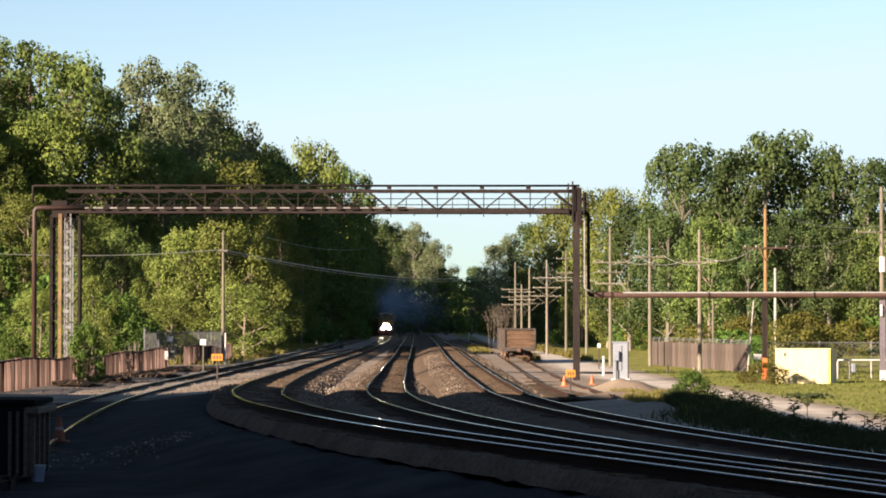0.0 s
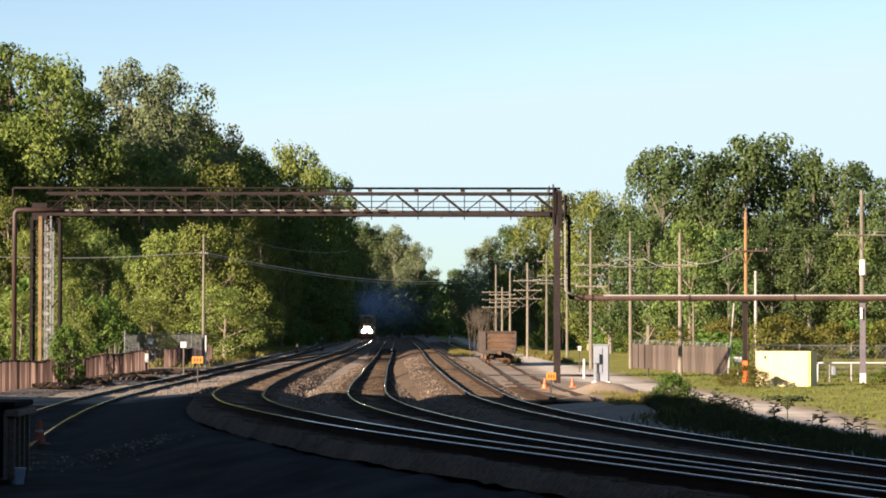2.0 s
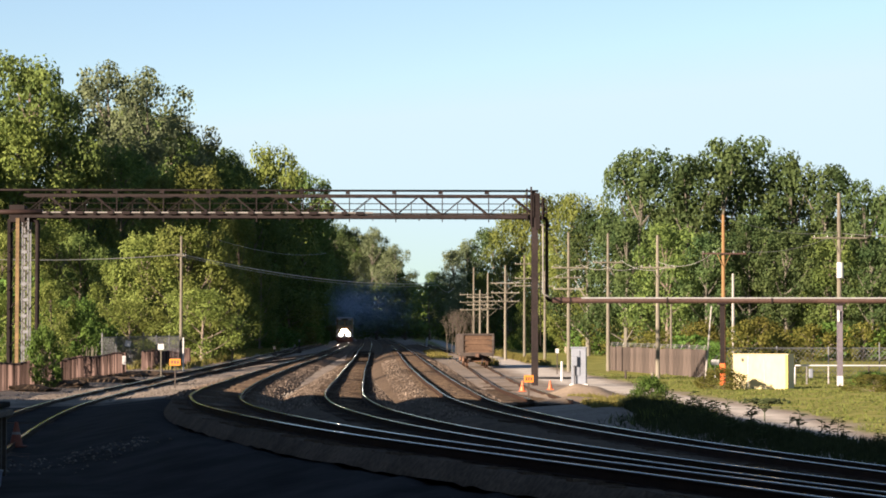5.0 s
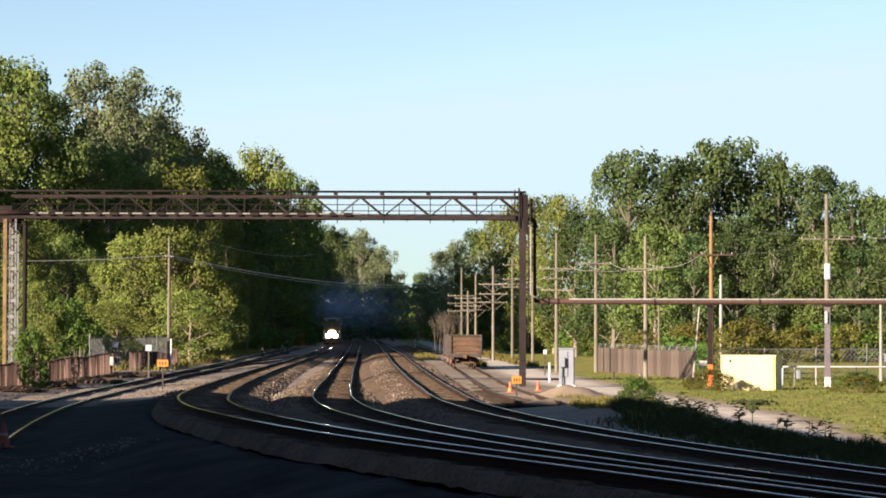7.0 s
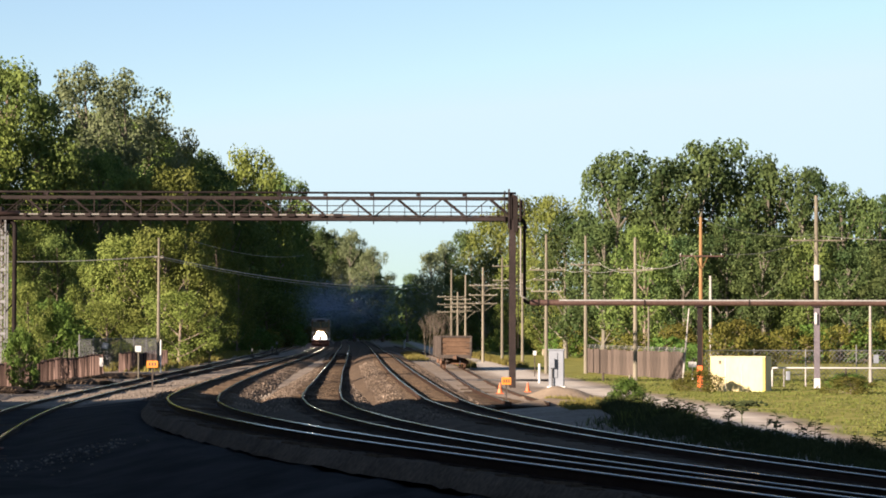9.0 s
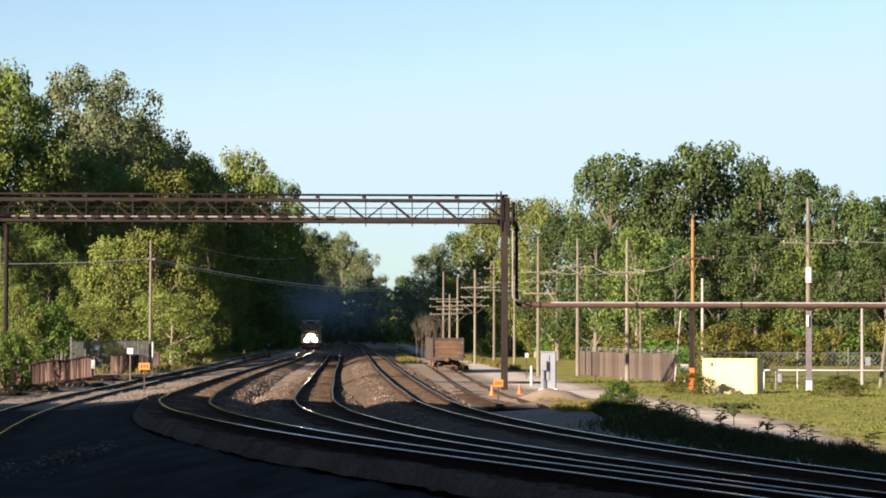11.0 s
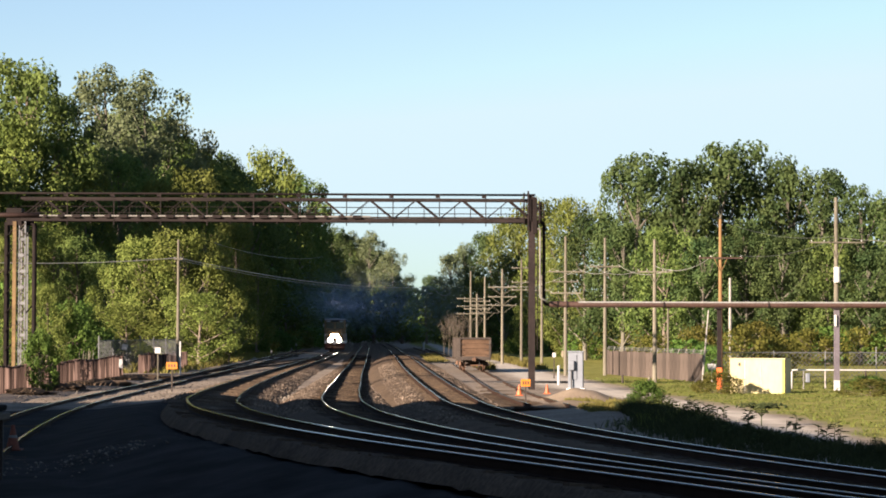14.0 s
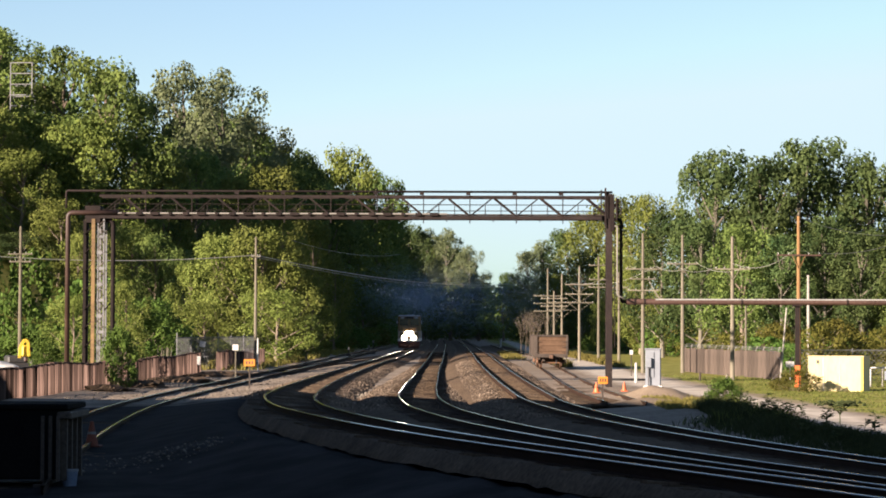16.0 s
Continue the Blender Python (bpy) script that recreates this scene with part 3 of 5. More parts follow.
def side_pipe():
    p = thing("overhead_pipe", pose(0, 132.6, 0), "brown lagged pipe carried across the yard on posts", "pipe")
    bm = bmesh.new()
    rod(bm, (8.0, 0.4, 4.42), (48, -2.0, 4.42), 0.155, seg=14)
    part("pipe", bm, M_PIPE, p)
    # pale strip that paints the sun's highlight along the pipe's top
    part("jacket", box(bmesh.new(), 26.7, -0.727, 4.545, 34.4, 0.26, 0.075, Matrix.Rotation(-0.06, 4, "Z")), M_INSUL, p, "pale strip painted as the sunlit top of the pipe")
    for x in (8.4, 8.9, 14.0, 19.5, 29.0):
        y = 0.4 - (x - 8) * 0.06
        part("flange", rod(bmesh.new(), (x, y, 4.42), (x + 0.07, y, 4.42), 0.2, seg=14), M_GANTRY, p)
    for x, m, foot in ((16.95, M_GANTRY, M_ORANGE), (23.1, M_PURPLE, M_WHITE), (34.0, M_GANTRY, M_WHITE)):
        y = 0.4 - (x - 8) * 0.06
        part("post", bar(bmesh.new(), (x, y, -0.3), (x, y, 4.25), 0.23 if foot is M_ORANGE else 0.27, 0.24), m, p)
        part("saddle", box(bmesh.new(), x, y, 4.24, 0.5, 0.5, 0.08), M_GANTRY, p)
        part("painted_foot", bar(bmesh.new(), (x, y, -0.3), (x, y, 1.1 if foot is M_ORANGE else 0.45), 0.25 if foot is M_ORANGE else 0.29, 0.26), foot, p, "painted post foot")
    part("marker_plate", box(bmesh.new(), 23.0, -0.72, 3.6, 0.12, 0.04, 0.6), M_WHITE, p)


side_pipe()


# ---- poles and wires ----
def pole(x, y, h, arms, label, m=M_POLE, r=0.14, lean=0.0, group="utility poles"):
    p = thing("utility_pole", pose(x, y, ground_height(x, y) - 0.1, 0, lean, 0), label, "utility pole", group)
    part("shaft", rod(bmesh.new(), (0, 0, 0), (0, 0, h + 0.1), r, r * 0.62, 10), m, p)
    for z, half, braces in arms:
        part("crossarm", box(bmesh.new(), 0, -0.14, z, half * 2, 0.09, 0.085), m if m is not M_REDPOLE else M_PIPE, p)
        if braces:
            for s in (-1, 1):
                part("brace", bar(bmesh.new(), (s * half * braces, -0.15, z), (s * 0.06, -0.15, z - half * 0.55), 0.03, 0.03), m, p)
        for u in (-0.92, -0.45, 0.45, 0.92):
            part("insulator", rod(bmesh.new(), (u * half, -0.14, z + 0.05), (u * half, -0.14, z + 0.15), 0.022, 0.016, 6), M_INSUL, p)
    return p


pole(9.77, 236.2, 8.9, [(7.3, 1.35, 0.8), (6.4, 1.35, 0.8), (5.6, 1.35, 0.8)], "grey wooden pole with three braced crossarms")
pole(11.2, 228.5, 9.6, [(8.9, 0.9, 0), (7.6, 0.9, 0), (6.9, 0.9, 0)], "tall grey wooden pole with short crossarms")
pole(13.05, 228.5, 8.2, [(6.9, 0.8, 0)], "grey wooden pole behind the gantry leg")
pole(7.62, 264.6, 9.4, [(6.6, 1.5, 0), (5.8, 1.5, 0), (5.0, 1.5, 0.6)], "pale wooden pole with stacked crossarms")
pole(9.11, 264.6, 8.8, [(5.9, 1.5, 0.7), (5.1, 1.5, 0.7)], "pale wooden pole behind the gondola")
pole(8.2, 262.0, 7.0, [(6.3, 1.4, 0), (5.5, 1.4, 0)], "short pale pole with two crossarms")
pole(11.76, 176.6, 9.8, [(7.4, 1.2, 0), (6.7, 0.9, 0), (5.9, 1.1, 0)], "weathered wooden pole with three crossarms")
pole(14.54, 176.6, 9.7, [(7.75, 1.1, 0.5)], "weathered wooden pole with one crossarm")
pole(15.33, 150.1, 8.6, [(6.75, 1.05, 0.4)], "weathered wooden pole beside the panel fence")
pole(18.12, 141.1, 9.45, [(7.35, 1.25, 0.3)], "new orange-brown wooden pole with red-brown crossarm", M_REDPOLE, 0.14)
rp = pole(25.69, 147.0, 11.0, [(8.45, 1.6, 0.25)], "tall grey wooden pole with crossarm and transformer", M_POLE, 0.17)
part("transformer", rod(bmesh.new(), (0.0, -0.3, 6.1), (0.0, -0.3, 7.0), 0.2, seg=12), M_WHITE, rp, "white transformer can")
pole(18.52, 172.3, 4.7, [], "short thin grey wooden post", M_POLE, 0.1)
pole(22.79, 172.3, 6.8, [], "bare grey wooden pole stub", M_PALESTEEL, 0.14)
pole(26.9, 153.4, 5.0, [], "short pale wooden post", M_POLE, 0.11)
mp = pole(28.86, 147.0, 4.5, [], "meter pole with grey boxes", M_PALESTEEL, 0.12)
part("meter_box", box(bmesh.new(), 0.3, -0.15, 1.5, 0.28, 0.16, 0.5), M_GREYBOX, mp)
pole(28.7, 141.1, 5.2, [], "leaning pale wooden post", M_POLE, 0.12, 7)
pole(18.17, 150.1, 4.4, [], "slender leaning grey pole", M_PALESTEEL, 0.07, 5)
lp = pole(-16.72, 191.1, 10.0, [(8.6, 0.35, 0)], "weathered wooden pole beside the leafy tree")
pole(-29.46, 162.3, 9.6, [(7.9, 0.8, 0.4), (7.4, 0.7, 0)], "weathered pole with transformer brackets")


def wire(pts, sag, r=0.022, label="slack grey overhead utility wire"):
    path = [Vector(pts[0])]
    for a, b in zip(pts, pts[1:]):
        a, b = Vector(a), Vector(b)
        path += [a.lerp(b, i / 16) - Vector((0, 0, sag * 4 * (i / 16) * (1 - i / 16))) for i in range(1, 17)]
    verts = [p + Vector(o) * r for p in path for o in ((1, 0, 0), (0, -0.4, 1), (-1, 0, 0), (0, 0.4, -1))]
    faces = [(4 * i + j, 4 * i + (j + 1) % 4, 4 * i + 4 + (j + 1) % 4, 4 * i + 4 + j) for i in range(len(path) - 1) for j in range(4)]
    tagged(mesh_part("overhead_wire", verts, faces, M_WIRE), label, "wire", "overhead wires")


wire([(-45, 175, 9.3), (-16.72, 191.1, 8.75), (4.5, 330, 9.7), (9.0, 430, 11.0)], 0.9, 0.03)
wire([(-16.72, 191.1, 8.6), (5.0, 330, 9.4)], 0.95, 0.018)
wire([(-19.1, 260, 12.6), (-12, 400, 15.9)], 0.8, 0.016)
for dz, dx in ((7.9, -0.9), (7.9, 0.9)):
    wire([(15.33 + dx, 150.0, dz - 1.1), (14.54 + dx, 176.5, dz), (11.76 + dx, 176.5, dz - 0.3), (9.77 + dx, 236, dz - 0.2)], 0.5, 0.012)
wire([(15.33, 150, 7.0), (17.9, 141, 7.5), (25.69, 147, 8.6), (44, 150, 9.5)], 0.6, 0.014)
wire([(17.9, 141, 9.4), (25.69, 147, 8.7)], 0.5, 0.012)


# ---- gondola wagon on the siding ----
def gondola():
    y0 = 188.0
    p, d = track_at("siding", y0)
    g = thing("gondola_wagon", pose(p.x, y0, p.z), "weathered brown gondola wagon parked on the siding", "rail wagon")
    w, ln, fl, top = 2.5, 13.0, 0.98, 2.42
    part("end_wall", box(bmesh.new(), 0, 0.06, (fl + top) / 2, w - 0.12, 0.1, top - fl, None, 0.01), M_CAR, g, "brown sheet end wall")
    part("end_wall", box(bmesh.new(), 0, ln, (fl + top) / 2, w - 0.12, 0.1, top - fl, None, 0.01), M_CAR, g)
    for s in (-1, 1):
        part("side_wall", box(bmesh.new(), s * (w / 2 - 0.05), ln / 2, (fl + top) / 2, 0.08, ln, top - fl), M_CARDARK, g)
        part("top_rail", box(bmesh.new(), s * (w / 2 - 0.04), ln / 2, top, 0.16, ln + 0.1, 0.12), M_CARDARK, g)
        for i in range(9):
            part("stake", box(bmesh.new(), s * (w / 2 + 0.02), 0.15 + i * 1.58, (fl + top) / 2, 0.12, 0.14, top - fl), M_CARDARK, g)
    for z in (fl + 0.28, fl + 0.7, fl + 1.1):
        part("end_rib", box(bmesh.new(), 0.1, 0.0, z, w - 0.35, 0.05, 0.06, None, 0.02), M_CAR, g)
    part("top_rail", box(bmesh.new(), 0, 0.0, top, w, 0.16, 0.14), M_CARDARK, g)
    part("corner_post", box(bmesh.new(), -w / 2 + 0.1, -0.02, (fl + top) / 2, 0.26, 0.16, top - fl), M_CARDARK, g)
    part("corner_post", box(bmesh.new(), w / 2 - 0.06, -0.02, (fl + top) / 2, 0.14, 0.16, top - fl), M_CARDARK, g)
    part("floor", box(bmesh.new(), 0, ln / 2, fl, w - 0.1, ln, 0.18), M_CARDARK, g)
    part("end_sill", box(bmesh.new(), 0, -0.05, fl - 0.05, w, 0.2, 0.26), M_CARDARK, g)
    bm = bmesh.new()
    box(bm, 0, -0.3, 0.86, 0.28, 0.5, 0.28, None, 0.04)
    box(bm, 0.06, -0.6, 0.86, 0.18, 0.22, 0.32, None, 0.04)
    part("coupler", bm, M_WHEEL, g)
    part("brake_hose", tube(bmesh.new(), [(0.35, -0.3, 0.8), (0.4, -0.5, 0.5), (0.3, -0.55, 0.25)], 0.03, 6), M_BLACK, g)
    for s in (-1, 1):
        for k in range(4):
            part("ladder_rung", rod(bmesh.new(), (s * (w / 2 - 0.45), -0.12, fl + 0.2 + k * 0.4), (s * (w / 2 - 0.05), -0.12, fl + 0.2 + k * 0.4), 0.02, seg=6), M_CARDARK, g)
        part("stirrup", bar(bmesh.new(), (s * (w / 2 - 0.1), 0.1, fl), (s * (w / 2 - 0.1), 0.1, 0.4), 0.05, 0.3), M_CARDARK, g)
    for y in (1.6, 11.4):
        b = part("bogie", box(bmesh.new(), 0, y, 0.62, 1.9, 0.4, 0.3), M_CARDARK, g)
        for s in (-1, 1):
            part("side_frame", box(bmesh.new(), s * 1.0, y, 0.52, 0.16, 2.2, 0.3, None, 0.05), M_WHEEL, b)
        for yy in (y - 0.85, y + 0.85):
            part("axle", rod(bmesh.new(), (-1.0, yy, 0.42), (1.0, yy, 0.42), 0.08), M_WHEEL, b)
            for s in (-1, 1):
                bm = rod(bmesh.new(), (s * 0.68, yy, 0.42), (s * 0.82, yy, 0.42), 0.42, seg=20)
                rod(bm, (s * 0.66, yy, 0.42), (s * 0.69, yy, 0.42), 0.45, seg=20)
                part("wheel", bm, M_WHEEL, b)


gondola()


# ---- locomotive, facing the camera, nose at its origin ----
def locomotive():
    g = thing("locomotive", Matrix(), "yellow and grey diesel locomotive with lit headlights", "locomotive")
    ln = 21.0
    part("frame", box(bmesh.new(), 0, ln / 2, 1.3, 3.0, ln, 0.35), M_LOCOGREY, g)
    bm = bmesh.new()
    box(bm, 0, 0.15, 0.75, 2.9, 0.2, 0.9, None, 0.04)
    part("pilot", bm, M_LOCORED, g, "dull red pilot plate")
    bm = bmesh.new()
    for s in (-1, 1):
        box(bm, s * 0.7, -0.25, 0.38, 1.4, 0.5, 0.42, Matrix.Rotation(s * 0.35, 4, "Z"), 0.03)
    part("plow", bm, M_LOCORED, g)
    part("coupler", box(bmesh.new(), 0, -0.45, 0.95, 0.3, 0.8, 0.3, None, 0.05), M_BLACK, g)
    bm = box(bmesh.new(), 0, 1.25, 2.3, 2.1, 1.9, 1.75, None, 0.18)
    part("nose", bm, M_LOCO, g)
    cab = part("cab", box(bmesh.new(), 0, 3.4, 3.05, 3.1, 2.6, 3.1, None, 0.12), M_LOCO, g)
    part("cab_roof", box(bmesh.new(), 0, 3.4, 4.62, 3.0, 2.7, 0.18, None, 0.07), M_LOCOGREY, g, "pale grey cab roof")
    for s in (-1, 1):
        part("windshield", box(bmesh.new(), s * 0.74, 2.08, 3.72, 1.18, 0.06, 0.86, None, 0.02), M_GLASS, cab)
        part("side_window", box(bmesh.new(), s * 1.56, 3.4, 3.7, 0.05, 1.4, 0.7), M_GLASS, cab)
    part("hood", box(bmesh.new(), 0, 12.6, 3.0, 2.0, 15.5, 3.0, None, 0.15), M_LOCO, g)
    part("hood_roof", box(bmesh.new(), 0, 12.6, 4.53, 1.9, 15.3, 0.12, None, 0.04), M_LOCOGREY, g)
    for y in (9, 12, 16, 18):
        part("roof_fan", rod(bmesh.new(), (0, y, 4.58), (0, y, 4.8), 0.6, 0.55, 16), M_LOCOGREY, g)
    part("number_board", box(bmesh.new(), 0, 2.03, 4.36, 1.1, 0.08, 0.24), M_BLACK, g)
    for s in (-1, 1):
        part("number_lamp", box(bmesh.new(), s * 0.95, 2.02, 4.34, 0.5, 0.08, 0.22, None, 0.02), M_WHITE, g, "white number board")
        part("mirror", box(bmesh.new(), s * 1.68, 2.5, 3.7, 0.16, 0.05, 0.34), M_LOCOGREY, g)
        part("nose_rail", tube(bmesh.new(), [(s * 1.3, 0.2, 1.5), (s * 1.3, 0.2, 2.45), (s * 0.55, 0.2, 2.45)], 0.03, 6), M_WHITE, g)
    part("roof_visor", box(bmesh.new(), 0, 2.02, 4.62, 2.7, 0.3, 0.1, None, 0.03), M_LOCOGREY, g)
    # lamp discs oversized and bunched, so that their glare is in the shape
    for s in (-1, 1):
        part("headlight", rod(bmesh.new(), (s * 0.27, 0.30, 2.2), (s * 0.27, 0.22, 2.2), 0.30, seg=20), M_LAMP, g, "lit headlight")
        part("ditch_light", rod(bmesh.new(), (s * 0.64, 0.02, 1.62), (s * 0.64, -0.06, 1.62), 0.34, seg=20), M_LAMP, g, "lit ditch light")
        part("ditch_light_housing", rod(bmesh.new(), (s * 0.64, 0.25, 1.62), (s * 0.64, 0.0, 1.62), 0.42, seg=20), M_BLACK, g)
        part("step_well", box(bmesh.new(), s * 1.25, 0.75, 1.0, 0.5, 1.0, 0.9), M_LOCORED, g)
        part("handrail", tube(bmesh.new(), [(s * 1.45, 0.3, 1.3), (s * 1.45, 0.3, 2.5), (s * 1.45, 2.0, 2.5)], 0.03, 6), M_WHITE, g)
        for i in range(9):
            part("stanchion", rod(bmesh.new(), (s * 1.47, 5.2 + i * 1.8, 1.45), (s * 1.47, 5.2 + i * 1.8, 2.45), 0.025, seg=6), M_WHITE, g)
        part("handrail", rod(bmesh.new(), (s * 1.47, 5.2, 2.45), (s * 1.47, 19.6, 2.45), 0.025, seg=6), M_WHITE, g)
    part("headlight_housing", box(bmesh.new(), 0, 0.33, 2.2, 1.3, 0.12, 0.70, None, 0.04), M_BLACK, g)
    part("fuel_tank", box(bmesh.new(), 0, 10.5, 0.75, 2.6, 5.0, 0.8, None, 0.15), M_BLACK, g)
    for y in (4.2, 16.8):
        b = part("bogie", box(bmesh.new(), 0, y, 0.75, 2.5, 4.2, 0.35, None, 0.05), M_LOCOGREY, g)
        for dy in (-1.6, 0, 1.6):
            part("axle", rod(bmesh.new(), (-1.0, y + dy, 0.5), (1.0, y + dy, 0.5), 0.1), M_WHEEL, b)
            for s in (-1, 1):
                part("wheel", rod(bmesh.new(), (s * 0.68, y + dy, 0.5), (s * 0.84, y + dy, 0.5), 0.5, seg=20), M_WHEEL, b)
    return g


LOCO = locomotive()


def exhaust_smoke():
    """Thin blue diesel smoke: clouds of soot specks that hang over the engine and trail behind it."""
    rng = random.Random(23)
    m = mat("blue_diesel_smoke", (0.27, 0.38, 0.62), (0.38, 0.50, 0.76), 0.3, 0.95, 0, 0, 4, 0.1)
    g = thing("exhaust_smoke", Matrix(), "thin blue-grey diesel smoke hanging over the locomotive", "smoke")
    # rear puffs are spread wide; their colour lays blue haze over the cutting
    # middle across, along, up; spread across, along, up; specks
    for cx, cy, cz, sx, sy, sz, n in ((0.5, 9, 6.8, 1.3, 2.5, 1.2, 14000), (2.0, 22, 8.0, 2.6, 8, 1.9, 44000), (4.0, 48, 7.0, 4.0, 14, 2.4, 56000), (5.0, 85, 5.5, 5.0, 20, 2.6, 60000)):
        verts, faces = [], []
        for _ in range(n):
            p = Vector((rng.gauss(0, sx), rng.gauss(0, sy), rng.gauss(0, sz)))
            if cz + p.z < 0.3:
                continue
            b = len(verts)
            for _ in range(3):
                verts.append(p + Vector((rng.gauss(0, 1), rng.gauss(0, 1), rng.gauss(0, 1))) * 0.016)
            faces.append((b, b + 1, b + 2))
        puff = mesh_part("puff", verts, faces, m, g)
        puff.matrix_basis = pose(cx, cy, cz)
    return g


SMOKE = exhaust_smoke()


# ---- yard furniture ----
def grounded(x, y, turn=0.0, dz=0.0):
    return pose(x, y, ground_height(x, y) + dz, 0, 0, turn)


def cabinet():
    c = thing("signal_cabinet", grounded(9.3, 131.5, -8, -0.05), "pale grey steel signal cabinet on a concrete base", "cabinet")
    body = part("body", box(bmesh.new(), 0, 0, 1.08, 0.78, 0.6, 1.9, None, 0.02), M_GREYBOX, c)
    part("roof", box(bmesh.new(), 0, 0, 2.06, 0.86, 0.7, 0.07, None, 0.015), M_GREYBOX, c)
    part("door", box(bmesh.new(), -0.14, -0.32, 1.25, 0.42, 0.05, 1.3, None, 0.01), M_GREYBOX, c)
    part("side_box", box(bmesh.new(), -0.2, -0.42, 1.35, 0.28, 0.2, 0.5, None, 0.015), M_GREYBOX, body)
    part("conduit", rod(bmesh.new(), (-0.2, -0.42, 0.0), (-0.2, -0.42, 1.1), 0.035), M_BLACK, body)
    part("plinth", box(bmesh.new(), 0, 0, 0.05, 0.95, 0.8, 0.2), M_CONC, c)


def small_sign(x, y, h, w, hh, m, label, post=M_POLE, bars=0, lean=0.0):
    s = thing("sign_post", grounded(x, y) @ pose(0, 0, -0.1, 0, lean, 0), label, "sign")
    part("post", bar(bmesh.new(), (0, 0.04, 0), (0, 0.04, h + 0.1), 0.07, 0.05), post, s)
    p = part("plate", box(bmesh.new(), 0, -0.02, h + 0.1 - hh / 2, w, 0.03, hh, None, 0.006), m, s)
    for i in range(bars):
        part("character_bar", box(bmesh.new(), (i - (bars - 1) / 2) * w * 0.26, -0.039, h + 0.1 - hh / 2, w * 0.14, 0.006, hh * 0.5), M_BLACK, p)


def round_sign(x, y, h, r):
    s = thing("marker_post", grounded(x, y, 0, -0.1), "round white marker disc on a thin post", "sign")
    part("post", rod(bmesh.new(), (0, 0.03, 0), (0, 0.03, h), 0.04), M_PALESTEEL, s)
    part("disc", rod(bmesh.new(), (0, 0.0, h), (0, -0.03, h), r, seg=20), M_WHITE, s)


def cone(x, y, h, label, paint=None, band=None):
    c = thing("traffic_cone", grounded(x, y), label, "traffic cone", "traffic cones")
    part("base", box(bmesh.new(), 0, 0, 0.02, h * 0.75, h * 0.75, 0.04, None, 0.01), paint or M_ORANGE, c)
    part("body", rod(bmesh.new(), (0, 0, 0.03), (0, 0, h), h * 0.27, h * 0.06, 16), paint or M_ORANGE, c)
    part("collar", rod(bmesh.new(), (0, 0, h * 0.5), (0, 0, h * 0.6), h * 0.172, h * 0.15, 16), band or M_WHITE, c)


def post(x, y, h, r, m, label):
    p = thing("marker_post", grounded(x, y, 0, -0.1), label, "post")
    part("shaft", rod(bmesh.new(), (0, 0, 0), (0, 0, h), r, r * 0.9, 8), m, p)
    part("cap", rod(bmesh.new(), (0, 0, h), (0, 0, h + 0.03), r * 1.2, r * 0.7, 8), m, p)


def cream_box():
    c = thing("storage_container", grounded(18.05, 125, -20, -0.08), "cream-yellow painted steel storage box on the grass", "container")
    w, d, h = 2.75, 1.6, 1.78
    part("body", box(bmesh.new(), 0, 0, h / 2, w, d, h, None, 0.015), M_CREAM, c)
    part("edge_stripe", box(bmesh.new(), w / 2 - 0.06, -d / 2 - 0.012, h / 2, 0.12, 0.03, h), M_YELLOW, c, "deeper yellow corner stripe")
    part("roof_lip", box(bmesh.new(), 0, 0, h + 0.02, w + 0.05, d + 0.05, 0.05), M_CREAM, c)
    for x in (-0.62, 0.2):
        part("panel_joint", box(bmesh.new(), x, -d / 2 - 0.006, h / 2, 0.025, 0.012, h - 0.1), M_CONC, c)
    part("latch", box(bmesh.new(), -0.9, -d / 2 - 0.03, h - 0.25, 0.09, 0.05, 0.16), M_BLACK, c)


